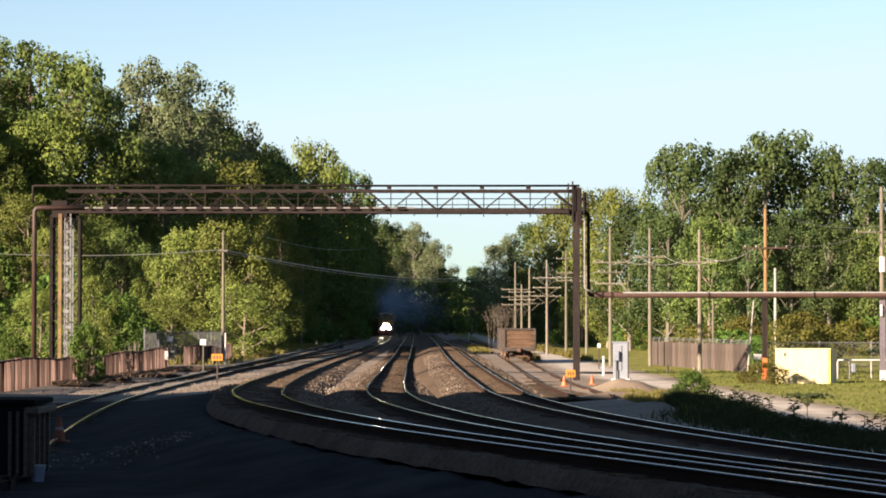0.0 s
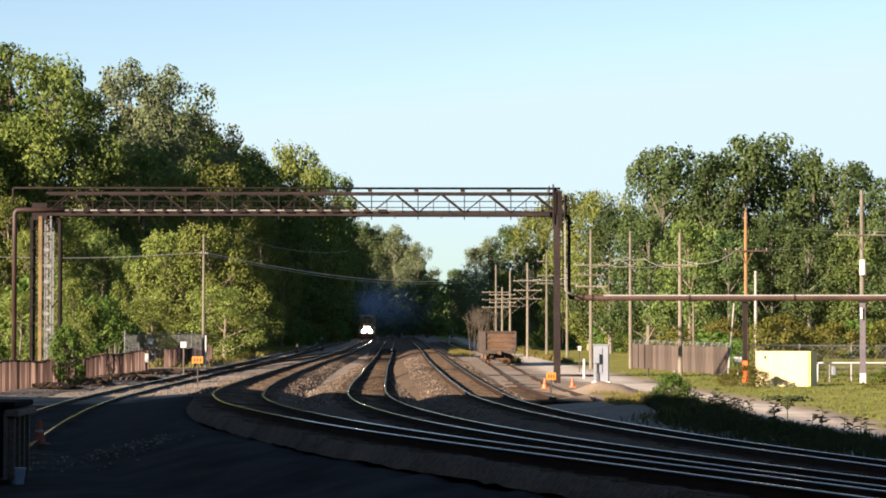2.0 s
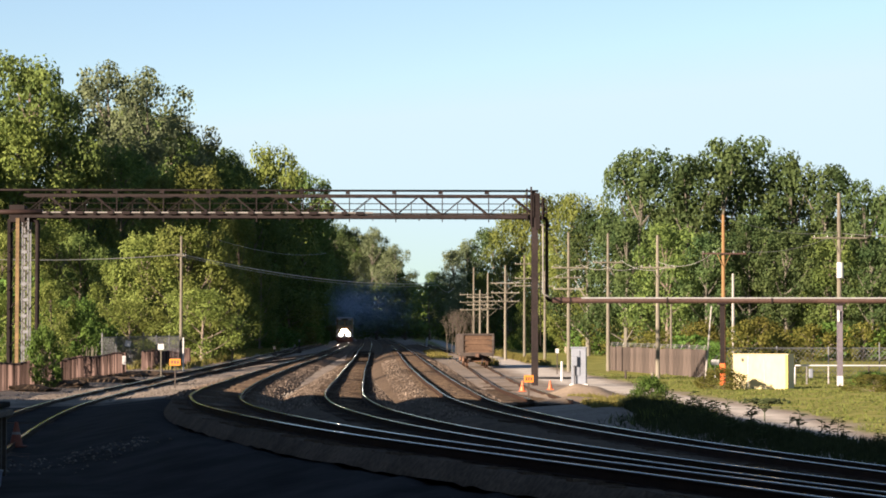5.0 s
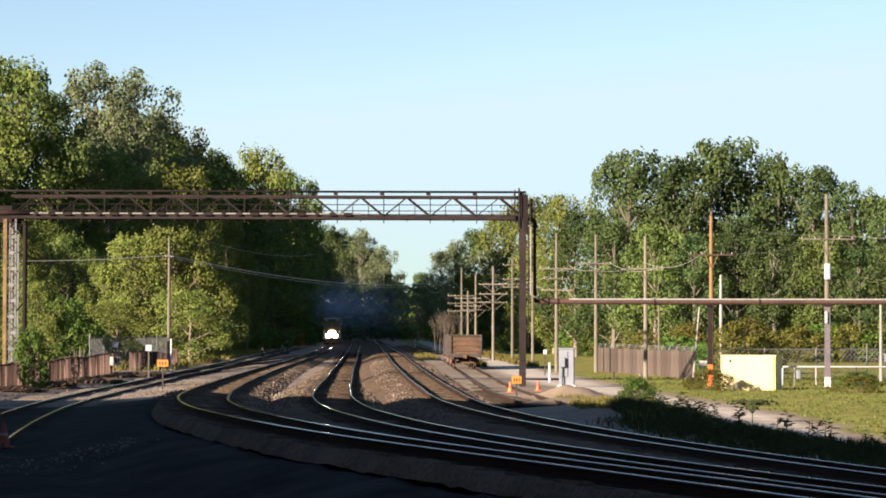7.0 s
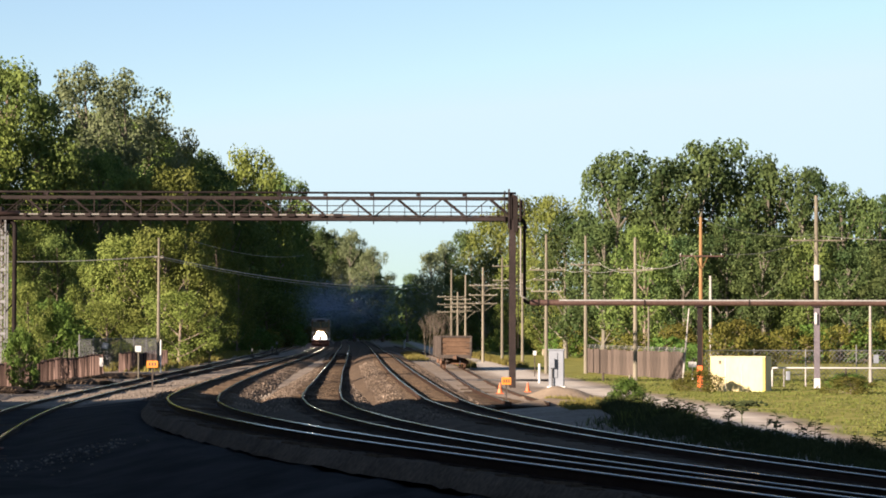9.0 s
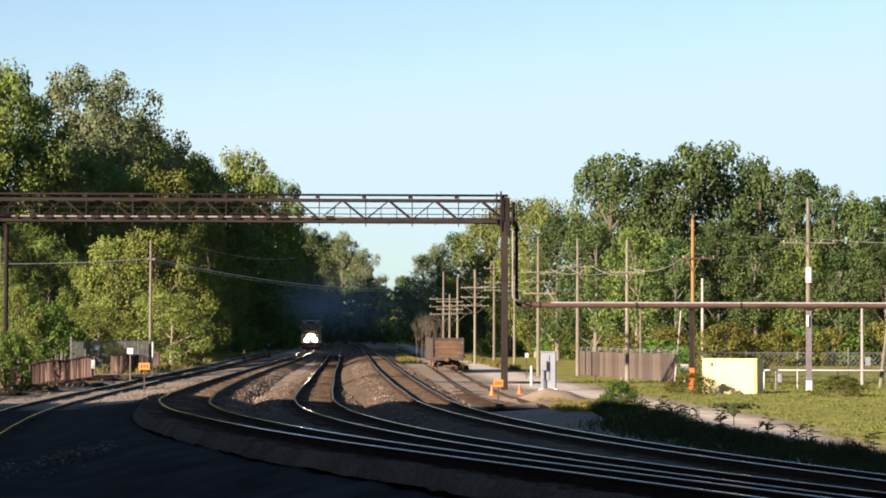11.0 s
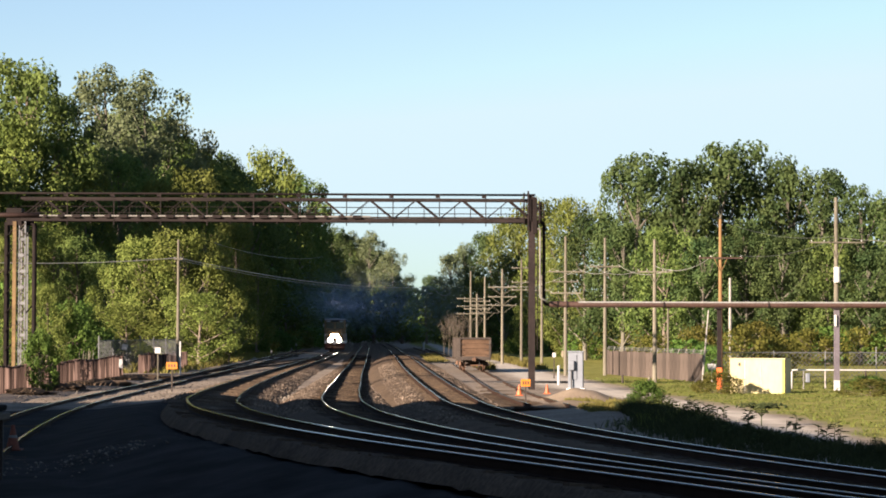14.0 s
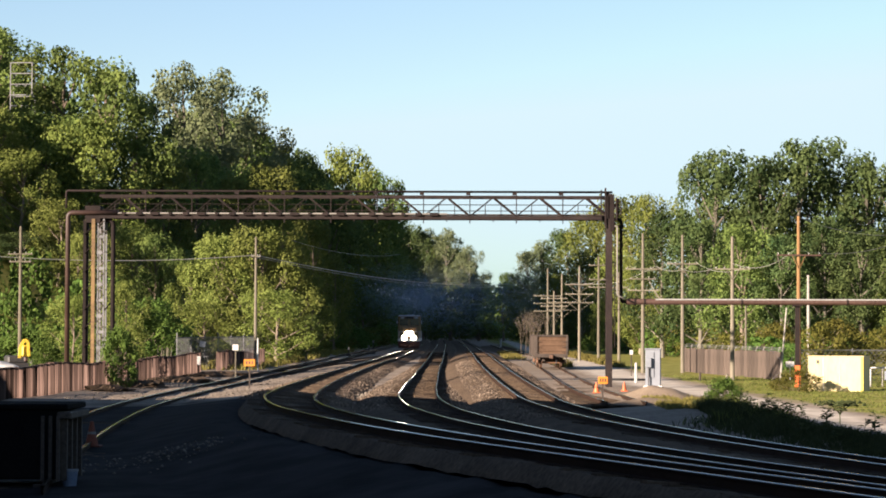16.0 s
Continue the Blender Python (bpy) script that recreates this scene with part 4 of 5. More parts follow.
def board_fence():
    f = thing("board_fence", Matrix(), "low fence of uneven weathered brown boards", "fence")
    rng = random.Random(3)
    kinds = []
    for k in range(5):
        bm = bmesh.new()
        hh = 1.0
        box(bm, 0, 0, hh / 2, 0.04, 0.24, hh, None, 0.008)
        for v in bm.verts:
            if v.co.z > 0.5:
                v.co.z += rng.uniform(-0.03, 0.03)
                v.co.x += rng.uniform(-0.01, 0.01)
        me = bpy.data.meshes.new("plank")
        bm.to_mesh(me)
        bm.free()
        me.materials.append(M_BOARD)
        kinds.append(me)
    y, k = 98.0, 0
    while y < 208:
        k += 1
        gap = 171 < y < 180
        x = -18.75 + 0.25 * math.sin(y * 0.11) + 0.12 * math.sin(y * 0.7) + max(0, y - 180) * 0.05
        if not gap:
            ob = new("plank", kinds[rng.randrange(5)])
            ob.parent = f
            h = 1.3 + 0.07 * math.sin(y * 0.35) + rng.uniform(-0.03, 0.03)
            ob.matrix_basis = pose(x + rng.uniform(-0.07, 0.07), y, ground_height(x, y) - 0.1, 0, rng.uniform(-3, 3), -84 + 8 * math.sin(y * 0.45) + rng.gauss(0, 6)) @ Matrix.Diagonal((1, 1, h + 0.1, 1))
        y += 0.31
    # cap along the top, sagging with the boards
    for a, b in ((98, 126), (129, 171), (180, 206)):
        bm, prev, y = bmesh.new(), None, a
        while y <= b:
            x = -18.75 + 0.25 * math.sin(y * 0.11) + 0.12 * math.sin(y * 0.7) + max(0, y - 180) * 0.05
            q = (x + 0.02, y, ground_height(x, y) + 1.31 + 0.07 * math.sin(y * 0.35))
            if prev:
                bar(bm, prev, q, 0.09, 0.05)
            prev, y = q, y + 1.4
        part("cap", bm, M_CARDARK, f, "dark wavering cap along the boards")
    # thin palings standing behind
    for i in range(26):
        y = 131 + i * 0.62 + (14 if i > 15 else 0)
        x = -19.6 + 0.1 * math.sin(i * 2.3)
        z = ground_height(x, y)
        part("paling", bar(bmesh.new(), (x, y, z), (x + 0.1, y, z + 1.75 + 0.12 * math.sin(i * 4.1)), 0.05, 0.03), M_POLE, f)


def panel_fence():
    f = thing("panel_fence", Matrix(), "faded brown sheet fence topped with barbed wire arms", "fence")
    a, b = Vector((15.0, 183.0, 0)), Vector((18.6, 153.0, 0))
    n = 30
    along = (b - a).normalized()
    ang = math.degrees(math.atan2(along.y, along.x))
    bm = box(bmesh.new(), 0, 0, 0.9, (b - a).length / n - 0.015, 0.05, 1.8, None, 0.01)
    me = bpy.data.meshes.new("panel")
    bm.to_mesh(me)
    bm.free()
    me.materials.append(M_PANEL)
    for i in range(n):
        q = a.lerp(b, (i + 0.5) / n)
        ob = new("panel", me)
        ob.parent = f
        ob.matrix_basis = pose(q.x, q.y, ground_height(q.x, q.y) - 0.08 + 0.03 * math.sin(i * 2.1), 0, 0, ang + 2 * math.sin(i * 5.3))
        if i % 2 == 0:
            z = ground_height(q.x, q.y) + 1.7
            part("barb_arm", bar(bmesh.new(), (q.x, q.y, z - 0.4), (q.x + 0.28, q.y - 0.05, z + 0.3), 0.04, 0.04), M_PALESTEEL, f)
    for k in range(3):
        s = 0.1 + k * 0.09
        part("barbed_wire", rod(bmesh.new(), (a.x + s, a.y, 1.85 + k * 0.09 + 0.1), (b.x + s, b.y, 1.75 + k * 0.09), 0.012, seg=4), M_MESH, f)


def chain_fence(a, b, h, label, arms=False, step=2.6, wire_gap=0.16):
    f = thing("chain_link_fence", Matrix(), label, "fence", "wire fences")
    a, b = Vector((*a, 0)), Vector((*b, 0))
    n = max(1, int((b - a).length / step))
    g = lambda q: Vector((q.x, q.y, ground_height(q.x, q.y)))
    for i in range(n + 1):
        q = g(a.lerp(b, i / n))
        part("post", rod(bmesh.new(), q - Vector((0, 0, 0.1)), q + Vector((0, 0, h + (0.1 if i % 3 else 0.35))), 0.035, seg=8), M_MESH, f)
        if arms:
            part("barb_arm", bar(bmesh.new(), q + Vector((0, 0, h)), q + Vector((0.1, -0.2, h + 0.25)), 0.03, 0.03), M_MESH, f)
    up = Vector((0, 0, h))
    part("top_rail", rod(bmesh.new(), g(a) + up, g(b) + up, 0.028, seg=6), M_MESH, f)
    verts, faces = [], []
    ln = (b - a).length
    k = int((ln + h) / wire_gap)
    ga, gb = g(a), g(b)
    for i in range(k):
        for s in (0, 1):
            u0, u1 = (i * wire_gap - h, i * wire_gap) if s == 0 else (i * wire_gap, i * wire_gap - h)
            z0, z1 = 0.0, h
            pts = []
            for u, z in ((u0, z0), (u1, z1)):
                pts.append((u, z))
            (u0, z0), (u1, z1) = pts
            lo, hi = 0.0, 1.0
            for lim in (0.0, ln):
                if (u0 - lim) * (u1 - lim) < 0:
                    t = (lim - u0) / (u1 - u0)
                    inside0 = 0 <= u0 <= ln
                    lo, hi = (lo, min(hi, t)) if inside0 else (max(lo, t), hi)
            if max(u0, u1) < 0 or min(u0, u1) > ln or hi <= lo:
                continue
            p = [ga.lerp(gb, (u0 + (u1 - u0) * t) / ln) + Vector((0, 0, h * t)) for t in (lo, hi)]
            r = 0.012
            c = len(verts)
            for q in p:
                verts += [q + Vector((r, -r, 0)), q + Vector((-r, -r, 0)), q + Vector((0, r, r))]
            faces += [(c, c + 1, c + 4, c + 3), (c + 1, c + 2, c + 5, c + 4), (c + 2, c, c + 3, c + 5)]
    tagged(mesh_part("wire_mesh", verts, faces, M_MESH, f), kind="stuff")


def skip():
    s = thing("refuse_skip", grounded(-8.56, 43.3, 0, -0.05), "black steel refuse skip with ribbed end", "skip")
    w, d, h = 3.4, 1.9, 1.42
    part("body", box(bmesh.new(), 0, 0, h / 2 + 0.1, w - 0.3, d, h - 0.2, None, 0.03), M_SKIP, s)
    part("rim", box(bmesh.new(), 0, 0, h, w, d + 0.1, 0.1, None, 0.02), M_SKIP, s)
    for i in range(4):
        part("rib", box(bmesh.new(), w / 2 - 0.1, -d / 2 + 0.15 + i * 0.52, 0.75, 0.14, 0.09, 1.15), M_CARDARK, s)
    for i in range(3):
        part("front_rib", box(bmesh.new(), w / 2 - 0.16 - i * 0.13, -d / 2 - 0.03, 0.72, 0.055, 0.07, 1.1), M_CARDARK, s)
    part("end_beam", box(bmesh.new(), w / 2 - 0.06, 0, 1.28, 0.24, d + 0.1, 0.12, None, 0.02), M_CARDARK, s)
    for x in (-1.2, 1.2):
        part("skid", box(bmesh.new(), x, 0, 0.06, 0.16, d, 0.12), M_CARDARK, s)
    b = thing("bucket", grounded(-6.86, 42.6), "pale blue plastic bucket beside the skip", "bucket")
    part("pail", rod(bmesh.new(), (0, 0, 0), (0, 0, 0.27), 0.11, 0.14, 16), mat("pale_blue_plastic", (0.05, 0.07, 0.11), (0.09, 0.115, 0.16), 2, 0.5, 0, 0), b)
    part("rim", rod(bmesh.new(), (0, 0, 0.25), (0, 0, 0.28), 0.15, seg=16), M_GREYBOX, b)


def pipe_rail():
    r = thing("pipe_railing", Matrix(), "white painted horizontal pipe on short stanchions", "pipe")
    z = ground_height(24, 136)
    tube_pts = [(21.5, 137, z), (21.5, 137, z + 1.02), (34, 136.4, z + 1.02)]
    part("pipe", tube(bmesh.new(), tube_pts, 0.045, 8), M_WHITE, r)
    part("pipe", tube(bmesh.new(), [(21.2, 137, z), (21.2, 137, z + 0.9), (21.5, 137, z + 0.98)], 0.05, 8), M_PALESTEEL, r)
    for x in (22.1, 23.3, 25.5, 28.6, 31.5):
        part("stanchion", rod(bmesh.new(), (x, 136.8, z - 0.1), (x, 136.8, z + 1.0), 0.05, seg=8), M_CARDARK if x > 25 else M_PALESTEEL, r)
    part("valve_body", box(bmesh.new(), 22.3, 136.6, z + 0.6, 0.22, 0.25, 0.5, None, 0.03), M_GREYBOX, r)
    v = thing("valve_post", grounded(20.95, 134.5), "pale post with a yellow cap", "post")
    part("shaft", rod(bmesh.new(), (0, 0, 0), (0, 0, 1.3), 0.05), M_PALESTEEL, v)
    part("cap", rod(bmesh.new(), (0, 0, 1.25), (0, 0, 1.62), 0.15, 0.1, 12), M_YELLOW, v)
    s = thing("concrete_slab", grounded(30.0, 131.5), "pale concrete slab lying in the grass", "slab")
    part("slab", box(bmesh.new(), 0, 0, 0.03, 4.2, 4.0, 0.24, None, 0.03), M_CONC, s)


def excavator():
    e = thing("excavator", grounded(-28.6, 158, 20), "yellow excavator with folded arm behind the fence", "excavator")
    part("tracks", box(bmesh.new(), 0, 0, 0.4, 2.2, 2.8, 0.8, None, 0.2), M_BLACK, e)
    part("house", box(bmesh.new(), -0.2, 0.3, 1.0, 1.4, 1.6, 0.5, None, 0.1), M_BLACK, e)
    part("cab", box(bmesh.new(), 0.4, -0.2, 1.3, 0.6, 0.8, 0.9, None, 0.08), M_PIPE, e)
    bm = bmesh.new()
    prev = None
    for q in ((-0.3, -1.2, 1.1), (-0.25, -1.2, 1.8), (0.02, -1.2, 2.25), (0.22, -1.2, 2.1), (0.28, -1.2, 1.2)):
        if prev:
            bar(bm, prev, q, 0.14, 0.17)
        prev = q
    part("boom", bm, M_YELLOW, e)
    part("engine_cover", box(bmesh.new(), 0.15, -0.75, 1.55, 0.5, 0.5, 0.7, None, 0.08), M_YELLOW, e)
    part("bucket", box(bmesh.new(), 0.6, -1.2, 0.75, 0.5, 0.6, 0.6, None, 0.1), M_BLACK, e)
    t = thing("tarpaulin_heap", grounded(-27.2, 140), "white sheeted heap behind the board fence", "heap")
    bm = bmesh.new()
    bmesh.ops.create_icosphere(bm, subdivisions=3, radius=1.0)
    for v in bm.verts:
        v.co.x *= 2.4
        v.co.y *= 1.2
        v.co.z = max(v.co.z, 0) * 1.25 * (1 + 0.15 * noise.noise(v.co * 2))
    part("sheet", bm, M_WHITE, t)


def hill_frame():
    x, y = -48.6, 268.0
    f = thing("steel_frame_tower", grounded(x, y, 0, -0.3), "grey steel frame tower on the wooded hill", "tower")
    h = 14.8
    for dx in (-1.15, 1.15):
        for dy in (-0.9, 0.9):
            part("leg", bar(bmesh.new(), (dx, dy, 0), (dx, dy, h), 0.1, 0.1), M_MESH, f)
    for i in range(10):
        z = h - i * 1.15
        for dy in (-0.9, 0.9):
            part("girt", bar(bmesh.new(), (-1.15, dy, z), (1.15, dy, z), 0.09, 0.09), M_MESH, f)
        for dx in (-1.15, 1.15):
            part("girt", bar(bmesh.new(), (dx, -0.9, z), (dx, 0.9, z), 0.07, 0.07), M_MESH, f)


cabinet()
small_sign(5.1, 100.5, 1.12, 0.38, 0.29, M_SIGN, "amber sign with black characters on a thin post", M_CARDARK, 3)
small_sign(-11.0, 122.5, 1.42, 0.54, 0.33, M_SIGN, "amber sign with black characters beside the yard track", M_CARDARK, 3)
small_sign(-14.6, 153, 2.05, 0.36, 0.36, M_WHITE, "small white square sign on a pale post", M_POLE)
post(-15.4, 178, 2.4, 0.06, M_WHITE, "thin white post beside the wire fence")
small_sign(-17.6, 160, 1.25, 0.22, 0.55, M_WHITE, "white notice on the board fence post", M_BOARD)
small_sign(-19.2, 173, 2.15, 0.4, 0.4, M_WHITE, "tilted white square sign above the fence", M_POLE, 0, 12)
small_sign(19.0, 152, 1.15, 0.5, 0.34, M_WHITE, "white rectangular sign on a thin white post", M_WHITE)
small_sign(10.3, 166, 1.7, 0.22, 0.3, M_WHITE, "little white plate on a dark post", M_CARDARK)
round_sign(-18.6, 288, 1.5, 0.36)
post(4.35, 430, 1.3, 0.16, M_WHITE, "small white post beside the far track")
cone(5.65, 117.2, 0.5, "bright orange traffic cone on the gravel", M_ORANGE, M_DULLRED)
cone(7.2, 121.5, 0.46, "orange traffic cone near the gantry foot", M_ORANGE, M_DULLRED)
cone(-8.78, 57.6, 0.58, "dull dark red traffic cone beside the skip", M_DULLRED, M_PALESTEEL)
post(9.2, 144, 1.2, 0.08, M_WHITE, "white painted marker post by the cabinet")
post(13.4, 150, 0.6, 0.07, M_CARDARK, "short dark stub post in the grass")
post(14.9, 149, 0.5, 0.09, M_POLE, "short wooden stub in the grass")
for x, y, h in ((-12.2, 301, 1.6), (-13.9, 276, 0.9), (-12.7, 300, 1.0)):
    s = thing("switch_stand", grounded(x, y), "small dark switch stand beside the track", "switch stand", "switch stands")
    part("mast", rod(bmesh.new(), (0, 0, 0), (0, 0, h), 0.05), M_CARDARK, s)
    part("base", box(bmesh.new(), 0, 0, 0.1, 0.5, 0.3, 0.2, None, 0.03), M_CARDARK, s)
    part("target", box(bmesh.new(), 0, -0.03, h - 0.1, 0.2, 0.04, 0.3), M_PALESTEEL, s)
cream_box()
board_fence()
panel_fence()
chain_fence((-21.5, 181), (-17.2, 197), 2.35, "grey chain-link fence with barbed top behind the boards", True, 2.6, 0.2)
chain_fence((19.6, 152), (36, 156), 1.85, "thin grey wire fence beyond the grass", False, 3.0, 0.3)
skip()
pipe_rail()
excavator()
hill_frame()
hose = thing("drain_hose", Matrix(), "black hose lying across the gravel", "hose")
part("pipe", tube(bmesh.new(), [(5.9, 151, 0.02), (8.2, 150.2, 0.05), (10.6, 150.6, 0.02)], 0.07, 8), M_BLACK, hose)
for x, y, s in ((-17.3, 118, 0.5), (-17.0, 127, 0.7), (-16.6, 140, 0.6), (-16.9, 158, 0.5), (-16.4, 163, 0.4)):
    heap = thing("rubbish_heap", grounded(x, y, x * 40), "low dark heap of spoil below the board fence", "heap", "heaps by the fence")
    bm = bmesh.new()
    bmesh.ops.create_icosphere(bm, subdivisions=3, radius=1.0)
    for v in bm.verts:
        k = 1 + 0.5 * noise.noise(v.co * 1.9 + Vector((x, y, 0)))
        v.co = Vector((v.co.x * 0.9 * k, v.co.y * 2.2 * k, max(v.co.z, -0.1) * 0.55 * k * s))
    part("spoil", bm, M_TIE, heap)


def gravel_pile(x, y, r, h, label):
    bm = bmesh.new()
    bmesh.ops.create_grid(bm, x_segments=24, y_segments=24, size=1.0)
    for v in bm.verts:
        d = min(1.0, v.co.length)
        k = 0.5 + 0.5 * math.cos(math.pi * d)
        v.co = Vector((v.co.x * r, v.co.y * r * 1.3, h * k * (1 + 0.3 * noise.noise((v.co.x * 3, v.co.y * 3, 1))) - 0.06 - 0.3 * (d >= 1)))
    for f in bm.faces:
        f.smooth = True
    tagged(part("mound", bm, M_PILE), label, "gravel pile").matrix_basis = grounded(x, y)


gravel_pile(7.9, 109, 2.3, 0.55, "low heap of pale gravel beside the track")
gravel_pile(7.0, 99, 2.4, 0.28, "spread of pale gravel on the shoulder")


def stones():
    rng = random.Random(5)
    verts, faces = [], []
    for k in range(1500):
        if k < 700:
            x, y, s = rng.uniform(-17.5, -9), rng.uniform(98, 175), rng.uniform(0.02, 0.07)
        elif k < 1130:
            x, y, s = rng.uniform(-15, -9), rng.uniform(100, 150), rng.uniform(0.02, 0.055)
        elif k < 1230:
            x, y, s = rng.gauss(-4.7, 0.5), rng.uniform(95, 150), rng.uniform(0.06, 0.17)
        elif k < 1310:
            x, y, s = rng.gauss(-4.6, 0.35), rng.gauss(112, 2.2), rng.uniform(0.1, 0.22)
        else:
            x, y, s = rng.gauss(-6.4, 0.8), rng.gauss(50, 1.3), rng.uniform(0.015, 0.05)
        z = ground_height(x, y) + s * 0.3
        b = len(verts)
        for d in ((1, 0, 0), (-1, 0, 0), (0, 1, 0), (0, -1, 0), (0, 0, 0.8), (0, 0, -0.6)):
            verts.append((x + d[0] * s * rng.uniform(0.6, 1.1), y + d[1] * s * rng.uniform(0.6, 1.1), z + d[2] * s * rng.uniform(0.6, 1.1)))
        faces += [(b + i, b + j, b + k2) for i, j, k2 in ((0, 2, 4), (2, 1, 4), (1, 3, 4), (3, 0, 4), (2, 0, 5), (1, 2, 5), (3, 1, 5), (0, 3, 5))]
    tagged(mesh_part("loose_stones", verts, faces, M_STONE), "scattered pale stones and rubble between the tracks", "stones", "", "stuff")


stones()


# ---- trees ----
def leaf_cloud(rng, clumps, per, size, lobed=False):
    """Leaf sprays round clump centres; each spray faces outwards from its clump."""
    verts, faces = [], []
    for i, ((cx, cy, cz), r) in enumerate(clumps):
        for _ in range(max(12, int(per * (r / clumps[0][1]) ** 2)) if lobed else per):
            d = Vector((rng.gauss(0, 1), rng.gauss(0, 1), rng.gauss(0, 0.9))).normalized()
            c = Vector((cx, cy, cz)) + d * r * (rng.uniform(0.66, 1.12) if rng.random() < 0.85 else rng.uniform(0.2, 0.66))
            n = (d + Vector((rng.gauss(0, 0.38), rng.gauss(0, 0.38), rng.gauss(0.08, 0.38)))).normalized()
            u = n.orthogonal().normalized()
            u = (u * math.cos(a) + n.cross(u) * math.sin(a)) if (a := rng.uniform(0, 6.28)) else u
            v = n.cross(u)
            s = size * rng.uniform(0.55, 1.25)
            b = len(verts)
            verts += [c + u * s, c + v * s * 0.8 + n * s * 0.15, c - u * s * 0.9, c - v * s * 0.75 - n * s * 0.1]
            faces.append((b, b + 1, b + 2, b + 3))
    return verts, faces


def make_tree(seed, wide, bottom, n_clumps, per, size, leaf, bark, label, category="tree", open_crown=0.0):
    """A tree one metre high: tapered trunk, limbs, and a crown of leaf clumps with gaps."""
    rng = random.Random(seed)
    t = thing("tree" if category == "tree" else "bush", Matrix(), label, category)
    clumps = []
    for i in range(n_clumps):
        f = (i + 0.5) / n_clumps
        z = bottom + (0.96 - bottom) * f
        env = math.sin(math.pi * min(1.0, (0.16 + 0.84 * f) ** 0.85)) ** 0.6
        a = i * 2.4 + rng.uniform(-0.5, 0.5)
        rad = wide / 2 * env * math.sqrt(rng.uniform(0.3, 1.0)) * rng.uniform(0.85, 1.1)
        r = (0.075 + 0.105 * rng.random()) * (0.55 + wide * 0.8) * (1 - open_crown * 0.4)
        clumps.append(((math.cos(a) * rad, math.sin(a) * rad, min(1.0 - r, z + rng.uniform(-0.04, 0.04))), r))
    total = n_clumps * per
    lobed = category == "tree"
    if lobed:
        # a crown of distinct rounded lobes, each with smaller tufts on its outer side
        clumps, n_lobes = [], 15
        for i in range(n_lobes):
            f = (i + 0.5) / n_lobes
            r = wide * rng.uniform(0.15, 0.235) * (1 - open_crown * 0.35) * (1.0 if f < 0.8 else 0.8)
            env = math.sin(math.pi * min(1.0, (0.18 + 0.82 * f) ** 0.85)) ** 0.55
            a = i * 2.4 + rng.uniform(-0.4, 0.4)
            rad = max(0.0, wide / 2 * env * rng.uniform(0.72, 1.12) - r * 0.55)
            z = min(0.985 - r * 0.9, bottom + r * 0.6 + (0.96 - bottom) * f)
            c = Vector((math.cos(a) * rad, math.sin(a) * rad, z))
            clumps.append((tuple(c), r))
            for _ in range(4):
                d = Vector((math.cos(a) * 0.7 + rng.gauss(0, 0.6), math.sin(a) * 0.7 + rng.gauss(0, 0.6), rng.gauss(0.45, 0.5))).normalized()
                q = c + d * r * 0.85
                s = r * rng.uniform(0.3, 0.5)
                clumps.append(((q.x, q.y, min(q.z, 1.0 - s)), s))
        per = int(total / sum((r / clumps[0][1]) ** 2 for c, r in clumps))
    bm = bmesh.new()
    lean = Vector((rng.uniform(-0.04, 0.04), rng.uniform(-0.04, 0.04), 0))
    spine = [Vector((0, 0, -0.03)), Vector((0, 0, 0.2)) + lean * 0.5, Vector((0, 0, 0.5)) + lean, Vector((0, 0, 0.86)) + lean * 0.5]
    for (p, q), (r0, r1) in zip(zip(spine, spine[1:]), ((0.021, 0.016), (0.016, 0.010), (0.010, 0.003))):
        rod(bm, p, q, r0, r1, 7)
    for (c, r) in clumps[:: 5 if lobed else 1]:
        z0 = max(0.12, c[2] - 0.22)
        p = Vector((0, 0, z0)) + lean * min(1, z0 * 2)
        m = p.lerp(Vector(c), 0.55) + Vector((0, 0, -0.02))
        rod(bm, p, m, 0.007, 0.005, 5)
        rod(bm, m, Vector(c), 0.005, 0.002, 5)
    part("trunk", bm, bark, t)
    v, f = leaf_cloud(rng, clumps, per, size, lobed)
    mesh_part("crown", v, f, leaf, t)
    return t


PROTO = {
    "oak": [make_tree(11 + i, 0.66, 0.14, 32, 240, 0.0114, M_LEAF, M_BARK, "dark green broadleaf tree in full leaf") for i in range(3)],
    "poplar": [make_tree(21 + i, 0.60, 0.12, 32, 270, 0.0104, M_LEAFGREY, M_PALEBARK, "tall grey-green cottonwood tree with pale limbs") for i in range(3)],
    "light": [make_tree(31 + i, 0.74, 0.05, 36, 215, 0.0114, M_LEAFLIGHT, M_BARK, "bright yellow-green tree in full leaf") for i in range(2)],
    "airy": [make_tree(41 + i, 0.60, 0.12, 32, 230, 0.0100, M_PALELEAF, M_PALEBARK, "thin-crowned pale grey-green tree", "tree", 0.12) for i in range(2)],
    "screen": [make_tree(71 + i, 0.72, 0.03, 30, 82, 0.025, M_LEAF, M_BARK, "dark green tree in the far woods") for i in range(2)],
    "scrub": [make_tree(55 + i, 1.0, 0.1, 20, 60, 0.040, M_BUSH, M_BARK, "rough green scrub at the wood's edge", "bush") for i in range(2)],
    "bush": [make_tree(51 + i, 1.0, 0.06, 26, 190, 0.026, M_BUSH, M_BARK, "dense green bush in full leaf", "bush") for i in range(2)],
    "olive": [make_tree(61 + i, 1.2, 0.08, 20, 110, 0.030, M_OLIVE, M_BARK, "olive-yellow brush with dry tips", "bush") for i in range(2)],
}
